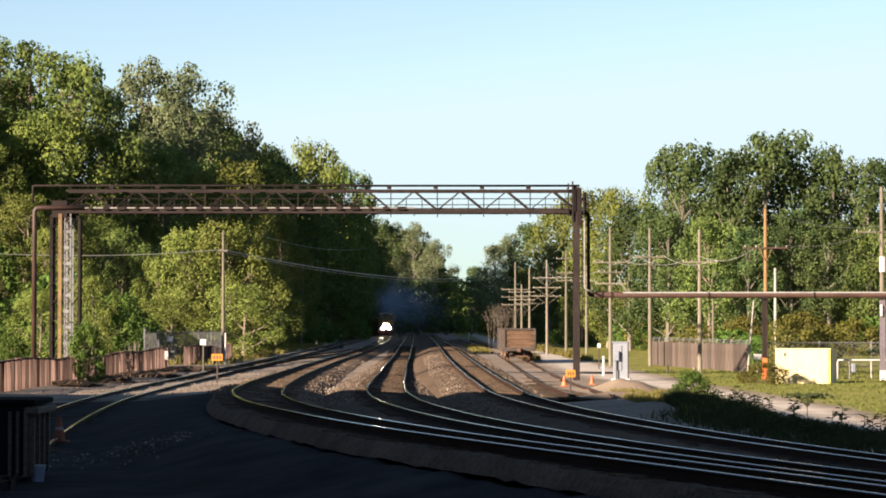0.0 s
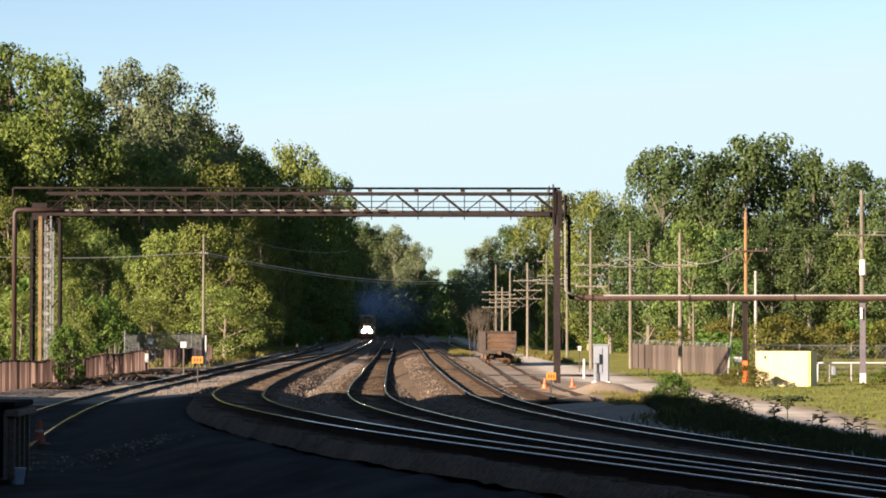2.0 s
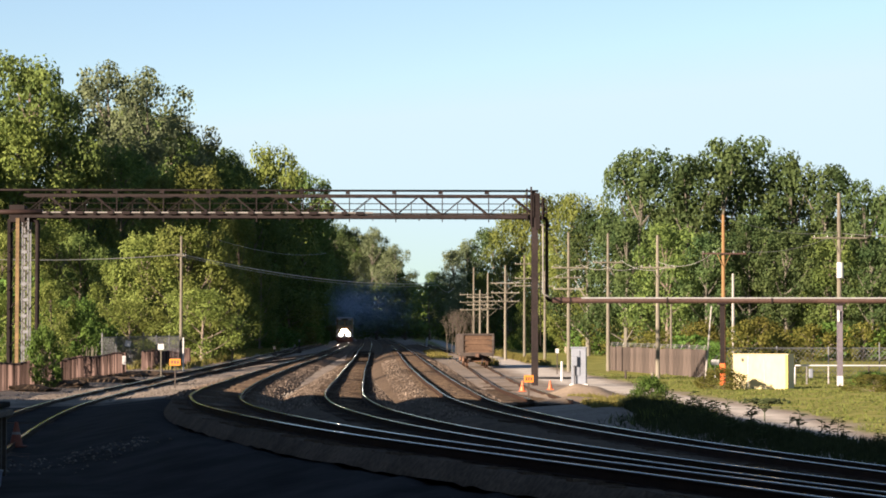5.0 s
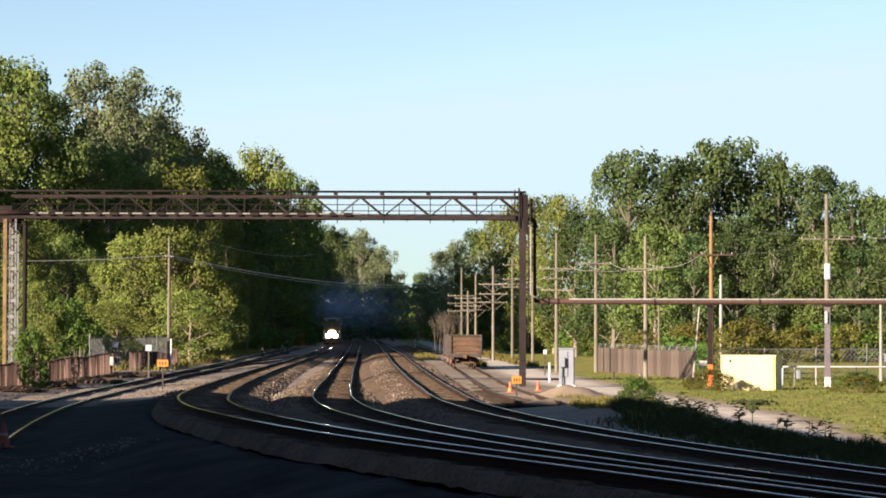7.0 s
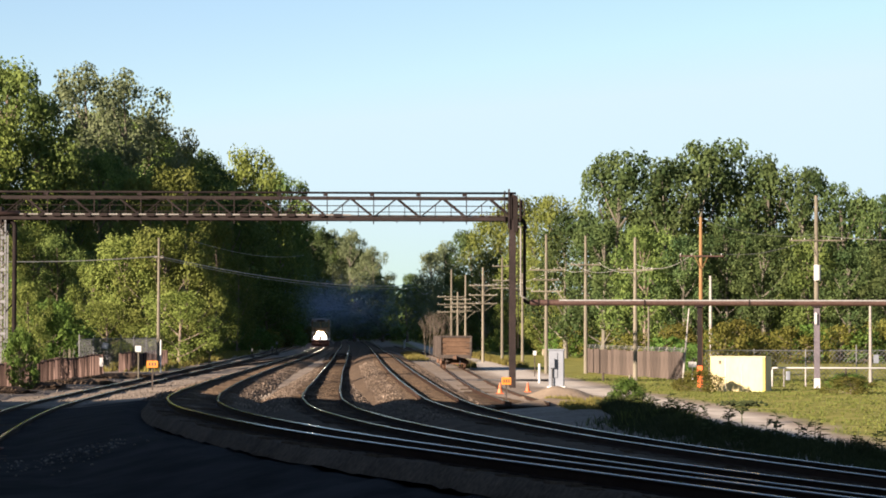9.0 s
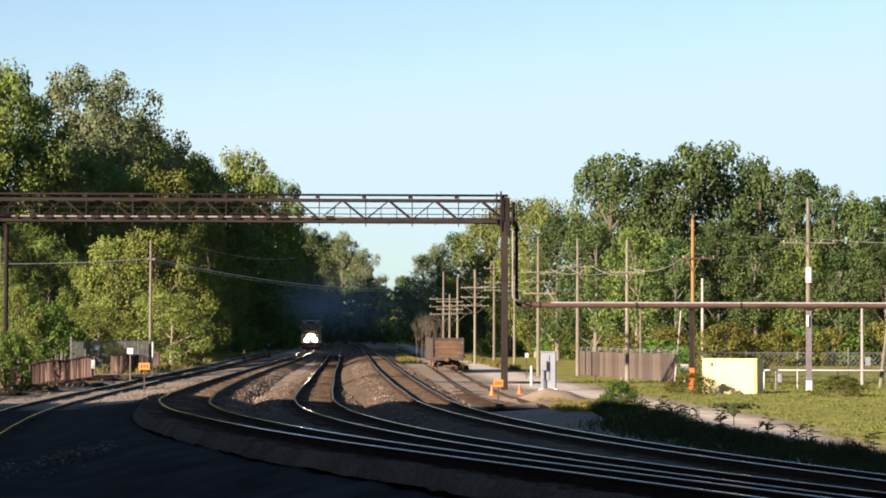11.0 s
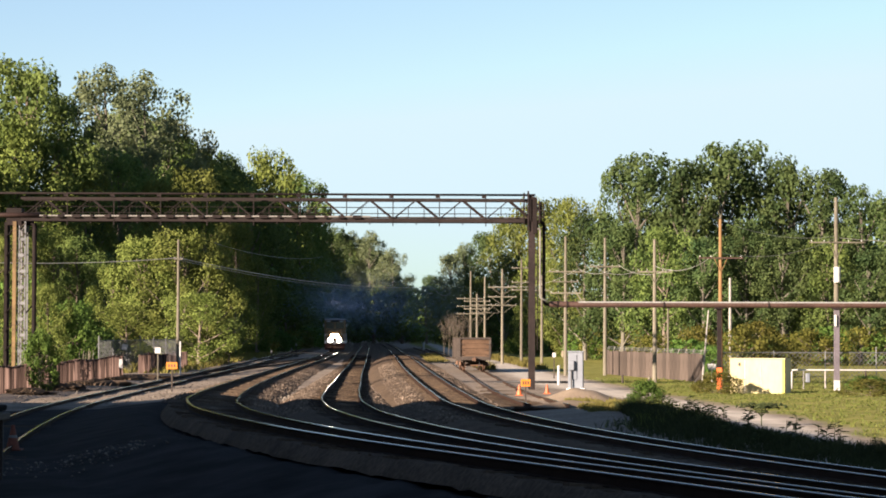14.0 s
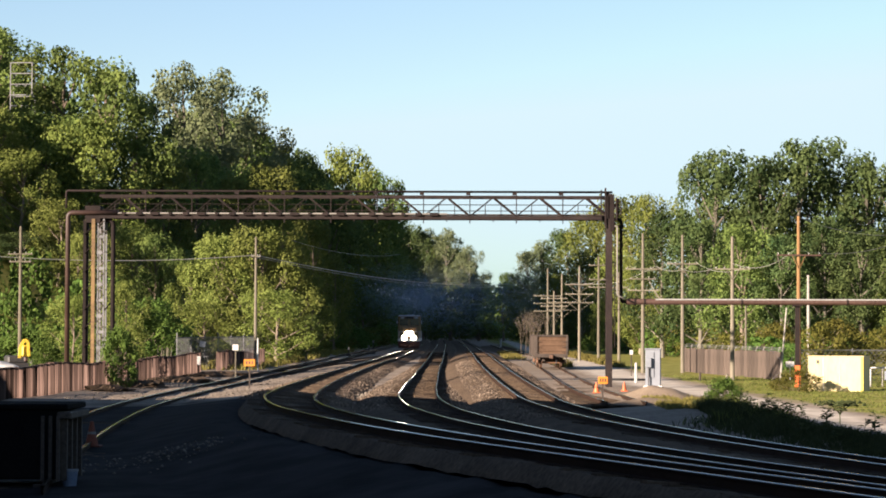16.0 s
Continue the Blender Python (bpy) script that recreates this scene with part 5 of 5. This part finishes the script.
WIDE = {"oak": 0.66, "poplar": 0.60, "light": 0.74, "airy": 0.60, "screen": 0.72, "bush": 1.0, "scrub": 1.0, "olive": 1.2}
used, place_rng = {}, random.Random(77)


def plant(kind, x, y, h, w, group, label=""):
    """A tree of that height and crown width, standing on the ground."""
    protos = PROTO[kind]
    src = protos[place_rng.randrange(len(protos))]
    k = w / (WIDE[kind] * 1.12)
    m = pose(x, y, ground_height(x, y) - 0.1, 0, 0, place_rng.uniform(0, 360)) @ Matrix.Diagonal((k, k, h, 1))
    if src.name not in used:
        used[src.name] = src
        ob = src
        ob.matrix_basis = m
    else:
        ob = copy_thing(src, Matrix())
        ob.matrix_basis = m
    tagged(ob, label, "", group)
    return ob


HILL_BACK = [
    ("oak", -57.8, 280, 14.8, 13.9), ("oak", -51.8, 272, 16.4, 12.0), ("oak", -44.1, 270, 20.3, 13.6), ("oak", -39.0, 264, 23.0, 12.8), ("poplar", -39.1, 292, 20.6, 11.5),
    ("airy", -38.9, 330, 26.8, 15.5), ("airy", -35.3, 345, 29.8, 17.0), ("airy", -32.8, 360, 26.3, 15.5), ("oak", -32.4, 400, 23.6, 13.2), ("poplar", -29.7, 430, 26.5, 14.8),
    ("light", -24.3, 470, 33.6, 18.4), ("oak", -21.0, 520, 34.0, 18.4), ("oak", -19.4, 560, 29.2, 16.4), ("oak", -18.4, 600, 24.4, 13.7), ("oak", -17.1, 640, 20.5, 11.5),
]
for row in HILL_BACK:
    plant(*row, "woods on the hill")
HILL_FRONT = [
    ("oak", -54.6, 262, 4.7, 13.0), ("light", -48.9, 260, 10.3, 12.2), ("oak", -45.2, 264, 12.3, 11.6), ("light", -39.8, 260, 16.4, 11.4), ("oak", -35.4, 264, 18.9, 10.8),
    ("light", -33.8, 268, 16.9, 9.5), ("oak", -33.4, 300, 19.2, 10.8), ("oak", -30.7, 310, 19.2, 10.8), ("light", -27.1, 330, 22.6, 12.7), ("oak", -24.8, 350, 21.1, 11.8),
    ("oak", -23.2, 390, 22.9, 12.8), ("oak", -21.7, 430, 20.5, 13.8), ("oak", -19.9, 480, 21.0, 15.5), ("oak", -18.7, 540, 19.4, 14.2), ("oak", -17.8, 590, 16.7, 13.8),
]
for row in HILL_FRONT:
    plant(*row, "woods on the hill")
EDGE = [
    ("light", -48.1, 250, -0.4, 10.9), ("poplar", -44.3, 245, 3.9, 8.6), ("light", -42.2, 252, 5.6, 8.1), ("light", -37.0, 244, 7.9, 7.8), ("light", -34.8, 252, 9.4, 8.1),
    ("oak", -31.8, 248, 10.5, 6.5), ("poplar", -28.9, 250, 10.5, 8.1), ("light", -25.4, 226, 9.2, 6.0), ("light", -22.6, 224, 11.6, 8.2), ("light", -19.3, 222, 12.3, 8.7),
    ("light", -16.8, 223, 10.4, 7.2), ("light", -15.2, 226, 8.2, 5.3), ("light", -17.0, 214, 6.5, 7.5), ("light", -23.3, 214, 5.5, 6.9), ("oak", -20.9, 380, 10.9, 10.0),
    ("oak", -20.1, 460, 10.1, 13.4),
]
for row in EDGE:
    plant(*row, "trees along the yard")
# the airy trees' pale leaves put distance haze into their colour
FAR = [
    ("poplar", -21.4, 820, 24.0, 15.4), ("airy", -15.7, 826, 26.5, 15.0), ("airy", -9.2, 820, 28.0, 16.0), ("airy", -2.2, 812, 23.5, 14.0), ("airy", 1.0, 800, 14.0, 7.0),
    ("screen", -32.3, 640, 8.4, 20.5), ("screen", -27.3, 660, 8.5, 17.4), ("screen", -22.4, 690, 11.7, 18.2), ("screen", -14.8, 700, 16.5, 18.5), ("screen", -7.0, 710, 16.1, 18.7),
    ("screen", 1.0, 715, 16.5, 18.9), ("screen", 8.0, 700, 16.5, 16.4), ("screen", 12.4, 640, 15.0, 11.2),
]
for row in FAR:
    plant(*row, "far woods")
RIGHT_BACK = [
    ("poplar", 10.4, 760, 20.9, 11.7), ("airy", 11.8, 560, 21.0, 11.8), ("airy", 14.3, 540, 22.6, 12.7), ("poplar", 16.3, 450, 21.3, 11.9), ("light", 19.2, 410, 22.6, 12.7),
    ("light", 22.2, 385, 23.8, 13.3), ("light", 25.6, 372, 23.3, 13.0), ("poplar", 25.0, 272, 22.4, 8.5), ("poplar", 26.0, 268, 22.5, 12.6), ("poplar", 30.1, 264, 21.4, 12.0),
    ("poplar", 33.9, 266, 23.3, 13.0), ("poplar", 38.2, 270, 23.9, 13.4), ("poplar", 41.1, 266, 21.5, 12.0), ("poplar", 44.4, 264, 20.5, 11.5), ("poplar", 48.2, 262, 18.7, 10.5),
    ("poplar", 51.9, 260, 17.4, 9.7), ("poplar", 55.6, 258, 17.6, 9.9),
]
for row in RIGHT_BACK:
    plant(*row, "trees beyond the poles")
RIGHT_FRONT = [
    ("airy", 13.6, 520, 15.0, 8.4), ("light", 14.1, 430, 13.0, 7.5), ("poplar", 16.3, 380, 15.2, 8.8), ("light", 18.3, 330, 13.5, 8.7), ("light", 19.6, 300, 11.9, 7.9),
    ("poplar", 20.1, 270, 15.9, 8.9), ("poplar", 22.3, 250, 14.3, 8.7), ("oak", 26.0, 245, 13.6, 8.6), ("poplar", 29.6, 243, 12.4, 7.8), ("poplar", 34.0, 245, 14.1, 8.6),
    ("poplar", 37.5, 243, 12.9, 8.6), ("oak", 41.5, 242, 12.3, 8.5), ("poplar", 45.2, 240, 11.2, 8.5), ("poplar", 49.1, 238, 11.6, 8.3), ("olive", 23.5, 170, 3.7, 4.2),
    ("olive", 26.1, 172, 3.1, 3.5), ("bush", 22.5, 180, 2.3, 3.2),
]
for row in RIGHT_FRONT:
    plant(*row, "trees beyond the poles")
rng = random.Random(12)
# understorey along both edges of the woods
for i in range(46):
    y = 205 + i * 8.5
    x = float(np.interp(y, [205, 260, 420, 600], [-27, -23, -19, -17])) + rng.gauss(0, 1.2)
    plant("scrub" if i % 3 else "olive", x, y, rng.uniform(2.5, 5.0), rng.uniform(4, 7), "undergrowth")
for i in range(40):
    y = 238 + i * 7.5
    x = float(np.interp(y, [238, 300, 420, 540], [30, 20, 15, 13])) + rng.gauss(0, 1.0)
    plant("scrub" if i % 3 else "olive", x, y, rng.uniform(2.0, 4.5), rng.uniform(4, 6), "undergrowth")
for i in range(14):
    plant("scrub" if i % 2 else "olive", 24 + i * 2.3, 232 + rng.gauss(0, 2), rng.uniform(2.5, 4.5), rng.uniform(4, 6), "undergrowth")
for i in range(9):
    plant("bush", -40 + i * 2.2, 188 + rng.gauss(0, 4), rng.uniform(2.0, 4.0), rng.uniform(3, 5), "undergrowth")
plant("bush", -17.9, 126.0, 3.2, 2.0, "bushes by the fence", "narrow dark green bush growing through the fence")
for x, y, h in ((-46, 252, 10), (-41, 246, 9), (-37.5, 238, 8), (-50, 256, 11)):
    plant("light", x, y, h, h * 0.85, "woods on the hill")
plant("bush", -21.6, 126, 2.7, 1.9, "bushes by the fence")
plant("light", -21.0, 150, 6.0, 3.6, "bushes by the fence")
plant("light", -24.5, 152, 5.2, 3.8, "bushes by the fence")
plant("bush", -23.0, 170, 5.0, 4.8, "bushes by the fence")
plant("bush", -23.6, 184, 5.4, 4.6, "bushes by the fence")
plant("olive", 15.8, 123.0, 1.2, 2.6, "bushes on the grass", "low rough bush beside the storage box")
plant("olive", 15.4, 127.5, 0.7, 1.3, "bushes on the grass")
plant("olive", 22.2, 118, 0.95, 2.8, "bushes on the grass")
plant("bush", 25.2, 134, 0.9, 2.4, "bushes on the grass")
plant("bush", 8.9, 90, 1.25, 1.5, "weeds on the bank", "rounded rough bush at the end of the bank")
# woods that go on behind and beyond, added tall to shade the cutting
for i in range(46):
    y = 300 + i * 11.5
    if y > 690:
        break
    foot = float(np.interp(y, [260, 400, 640, 900], [-28, -21, -15, -15]))
    kind = "screen" if y > 430 else "oak"
    if y < 348:
        plant("scrub", foot - 9, y, 7.0, 9.0, "undergrowth")
        continue
    plant(kind, foot - 9 - rng.uniform(0, 3), y, rng.uniform(20, 24), rng.uniform(13, 16), "woods on the hill")
    plant("screen", foot - 17 - rng.uniform(0, 3), y + 6, rng.uniform(19, 23), rng.uniform(13, 16), "woods on the hill")
    if y > 400 and i % 2:
        plant("screen", foot - 2 - rng.uniform(0, 2), y + 4, rng.uniform(11, 15), rng.uniform(9, 12), "woods on the hill")
# trees out of view, added at this height to shade the hill
for i in range(16):
    plant("screen", -62 - rng.uniform(0, 14), 230 + i * 11, rng.uniform(15, 19), rng.uniform(12, 15), "woods on the hill")
for i in range(12):
    plant("screen", 30 + i * 3.5, 290 + rng.uniform(0, 50), rng.uniform(14, 19), rng.uniform(9, 11), "trees beyond the poles")
# brush on the foot of the hill
for i in range(16):
    plant("light" if i % 4 == 0 else "scrub", -31 - rng.uniform(0, 16), 206 + rng.uniform(0, 30), rng.uniform(3.5, 7.0), rng.uniform(4.5, 7.0), "undergrowth")
# far thicket that closes the view along the line
for i in range(24):
    plant("scrub", -62 + i * 5.2, 742 + rng.uniform(-12, 12), rng.uniform(8, 12), rng.uniform(8, 11), "far woods")


for i in range(17):
    plant("screen", -62 + i * 7.4, 765 + rng.uniform(-10, 10), rng.uniform(12.5, 15), rng.uniform(14, 17), "far woods")
for i in range(11):
    plant("screen", -27 + i * 2.9, 842 + rng.uniform(-6, 6), (12, 15, 18, 20, 21, 21, 20, 18, 15, 11, 8)[i] + rng.uniform(-1, 1), rng.uniform(11, 14), "far woods")
for i in range(7):
    plant("screen", 11 + i * 1.6, 580 - i * 16 + rng.uniform(-6, 6), rng.uniform(9, 13), rng.uniform(7, 9), "trees beyond the poles")
# lit trees at the edge of the cutting
for x, y, h, w in ((-19.6, 298, 16.5, 7.5), (-22.4, 284, 18.0, 8.0), (-18.2, 322, 13.0, 6.0), (-25.5, 272, 20.0, 8.0)):
    plant("light", x, y, h, w, "trees along the yard")
for i in range(5):
    plant("screen", 45 + i * 4.0, 280 + rng.uniform(-5, 5), rng.uniform(13.5, 15.5), rng.uniform(10, 12), "trees beyond the poles")

def dead_tree(x, y, h):
    rng = random.Random(9)
    t = thing("dead_tree", grounded(x, y, 0, -0.1), "bare grey leafless tree beside the siding", "tree")
    bm = bmesh.new()

    def grow(p, d, ln, r, depth):
        q = p + d * ln
        rod(bm, p, q, r, r * 0.65, 5)
        if depth:
            for _ in range(3):
                e = (d + Vector((rng.gauss(0, 0.26), rng.gauss(0, 0.26), rng.gauss(0.2, 0.2)))).normalized()
                grow(q, e, ln * rng.uniform(0.6, 0.85), r * 0.62, depth - 1)

    for s in (-0.9, -0.6, -0.35, -0.1, 0.2, 0.45, 0.8):
        grow(Vector((s, s * 0.5, 0)), Vector((s * 0.08 + rng.gauss(0, 0.05), 0, 1)).normalized(), h * rng.uniform(0.22, 0.3), 0.02, 4)
    part("bare_trunk", bm, M_BARK, t)


dead_tree(4.95, 214, 6.0)


# ---- grass and weeds ----
def blades(name, spots, hgt, wid, material, label, seed, lean=0.35):
    rng = random.Random(seed)
    verts, faces = [], []
    for x, y, k in spots:
        z = ground_height(x, y) - 0.02
        for _ in range(3):
            h = hgt * k * rng.uniform(0.6, 1.2)
            a = rng.uniform(0, 6.28)
            dx, dy = math.cos(a), math.sin(a)
            ox, oy = x + rng.gauss(0, wid * 2), y + rng.gauss(0, wid * 2)
            lx, ly = rng.gauss(0, lean) * h, rng.gauss(0, lean) * h
            b = len(verts)
            w = wid * rng.uniform(0.7, 1.3)
            verts += [(ox - dx * w, oy - dy * w, z), (ox + dx * w, oy + dy * w, z), (ox + lx * 0.4 + dx * w * 0.7, oy + ly * 0.4 + dy * w * 0.7, z + h * 0.6),
                      (ox + lx, oy + ly, z + h), (ox + lx * 0.4 - dx * w * 0.7, oy + ly * 0.4 - dy * w * 0.7, z + h * 0.6)]
            faces.append((b, b + 1, b + 2, b + 3, b + 4))
    tagged(mesh_part(name, verts, faces, material), label, name.split("_")[-1], "", "stuff")


def scatter(n, x0, x1, y0, y1, seed, want):
    rng = random.Random(seed)
    out = []
    while len(out) < n:
        x, y = rng.uniform(x0, x1), rng.uniform(y0, y1)
        if want(x, y):
            out.append((x, y, 0.6 + 0.7 * abs(noise.noise((x * 0.6, y * 0.4, 2)))))
    return out


blades("short_grass", scatter(9000, 10, 34, 55, 165, 1, lambda x, y: zones(x, y)[0] > 0.6), 0.13, 0.03, M_GRASS, "patchy mown yellow-green grass", 1)
blades("dry_grass", scatter(1500, 6.6, 12, 200, 290, 2, lambda x, y: zones(x, y)[1] < 0.3), 0.6, 0.05, M_DRYGRASS, "tall dry yellow grass along the siding", 2)
blades("dry_grass", scatter(500, 2.9, 5.0, 245, 330, 4, lambda x, y: True), 0.4, 0.04, M_DRYGRASS, "dry yellow grass between the main line and siding", 4)
blades("dry_grass", scatter(1500, -22, -15.5, 180, 330, 3, lambda x, y: True), 0.55, 0.05, M_DRYGRASS, "dry grass along the yard edge", 3)


blades("dry_grass", scatter(900, 6.9, 9.6, 90, 106, 6, lambda x, y: noise.noise((x, y * 0.4, 8)) > -0.1), 0.3, 0.022, M_DRYGRASS, "dry yellow grass beside the gravel heap", 6)


def weeds():
    """Tall weeds on the bank between the outer track and the gravel road, some with plumes."""
    rng = random.Random(8)
    spots = []
    for _ in range(14000):
        y = rng.uniform(44, 93)
        xc = float(np.interp(y, [44, 55, 65, 80, 96], [12.0, 10.4, 9.3, 8.6, 8.6]))
        x = xc + (0.35 - abs(rng.gauss(0, 1.0)) if rng.random() < 0.8 else rng.gauss(0.3, 0.3))
        if y > 78 and x < 7.7 + (y - 78) * 0.02:
            continue
        if noise.noise((x * 1.1, y * 0.55, 31)) < rng.uniform(-0.6, 0.0):
            continue
        k = float(np.interp(y, [44, 60, 76, 92, 96], [0.30, 0.32, 0.42, 0.62, 0.85])) * (0.5 + 1.1 * abs(noise.noise((x * 0.9, y * 0.5, 6))))
        spots.append((x, y, k))
    blades("bank_weeds", spots, 0.95, 0.014, M_WEED, "dark tangled weeds on the bank", 8, 0.32)
    tips = [(x + 0.3, y, k) for x, y, k in spots if y > 74][::3]
    blades("bank_grass", tips, 0.9, 0.014, M_GRASS, "paler grass standing among the weeds", 9, 0.3)
    for i in range(44):
        y = rng.uniform(50, 92)
        x = float(np.interp(y, [44, 55, 65, 80, 96], [12.0, 10.4, 9.3, 8.6, 8.6])) + rng.gauss(0.2, 0.5)
        h = rng.uniform(0.55, 0.9) * float(np.interp(y, [50, 92], [0.7, 1.05]))
        t = thing("weed_plant", grounded(x, y), "tall dark weed with drooping leaves", "weed", "weeds on the bank")
        bm = bmesh.new()
        rod(bm, (0, 0, 0), (0.05, 0, h), 0.014, 0.006, 5)
        part("stem", bm, M_WEED, t)
        verts, faces = [], []
        for k in range(int(26 * h)):
            z = h * rng.uniform(0.3, 1.0)
            a = rng.uniform(0, 6.28)
            ln = rng.uniform(0.12, 0.3)
            d, s = Vector((math.cos(a), math.sin(a), rng.uniform(0.1, 0.7))).normalized(), Vector((-math.sin(a), math.cos(a), 0)) * 0.035
            p = Vector((0.05 * z / h, 0, z))
            b = len(verts)
            verts += [p, p + d * ln * 0.5 + s, p + d * ln - Vector((0, 0, 0.06)), p + d * ln * 0.5 - s]
            faces.append((b, b + 1, b + 2, b + 3))
        mesh_part("leaves", verts, faces, M_WEED, t)
    for x, y, h in ((11.0, 76, 0.5),):
        t = thing("fern_plant", grounded(x, y), "dark spreading plant with long arching fronds", "plant", "weeds on the bank")
        for k in range(9):
            a = k * 0.72 + rng.uniform(-0.2, 0.2)
            bm = bmesh.new()
            prev = Vector((0, 0, h * 0.55))
            for j in range(1, 6):
                f = j / 5
                q = Vector((math.cos(a) * 0.75 * f, math.sin(a) * 0.75 * f, h * 0.55 + 0.4 * math.sin(f * 2.2)))
                rod(bm, prev, q, 0.012, 0.01, 4)
                for s in (-1, 1):
                    e = q + Vector((-math.sin(a) * s * 0.16, math.cos(a) * s * 0.16, -0.05))
                    rod(bm, q, e, 0.045, 0.012, 4)
                prev = q
            part("frond", bm, M_WEED, t)
        part("stem", rod(bmesh.new(), (0, 0, 0), (0, 0, h * 0.56), 0.02, 0.014, 5), M_WEED, t)


weeds()


# ---- unseen block added at the camera's left to cast the foreground shadow ----
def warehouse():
    w = thing("warehouse", Matrix(), "unseen brick block added to shade the foreground", "building", "", "structure")
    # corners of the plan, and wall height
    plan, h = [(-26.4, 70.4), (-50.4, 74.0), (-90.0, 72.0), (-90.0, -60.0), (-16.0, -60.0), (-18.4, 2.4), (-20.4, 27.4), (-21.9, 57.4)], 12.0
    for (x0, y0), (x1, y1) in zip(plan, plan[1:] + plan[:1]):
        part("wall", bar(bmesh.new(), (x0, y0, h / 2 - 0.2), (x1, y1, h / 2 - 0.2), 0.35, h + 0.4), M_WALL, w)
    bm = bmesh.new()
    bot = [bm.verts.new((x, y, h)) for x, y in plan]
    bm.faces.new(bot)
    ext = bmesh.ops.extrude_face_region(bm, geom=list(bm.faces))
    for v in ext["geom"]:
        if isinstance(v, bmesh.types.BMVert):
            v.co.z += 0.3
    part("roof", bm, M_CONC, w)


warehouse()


# ---- what moves ----
def motions():
    rows = []
    for i in range(17):
        y = 517.0 - 10.75 * i
        p, d = track_at("a", y)
        q, _ = track_at("a", y + 15)
        turn = math.degrees(math.atan2(-(q.x - p.x), q.y - p.y))
        climb = math.degrees(math.atan2(q.z - p.z, 15))
        rows.append((float(i), pose(p.x, p.y, p.z, climb, 0, turn)))
    walk(LOCO, rows)
    walk(SMOKE, rows)
    for i, puff in enumerate(SMOKE.children):
        x, y, z = puff.matrix_basis.translation
        walk(puff, [(t, pose(x, y, z + 0.02 * t * (i + 1), 0, 0, (4 - i) * t)) for t in (0.0, 4.0, 8.0, 12.0, 16.0)])


motions()
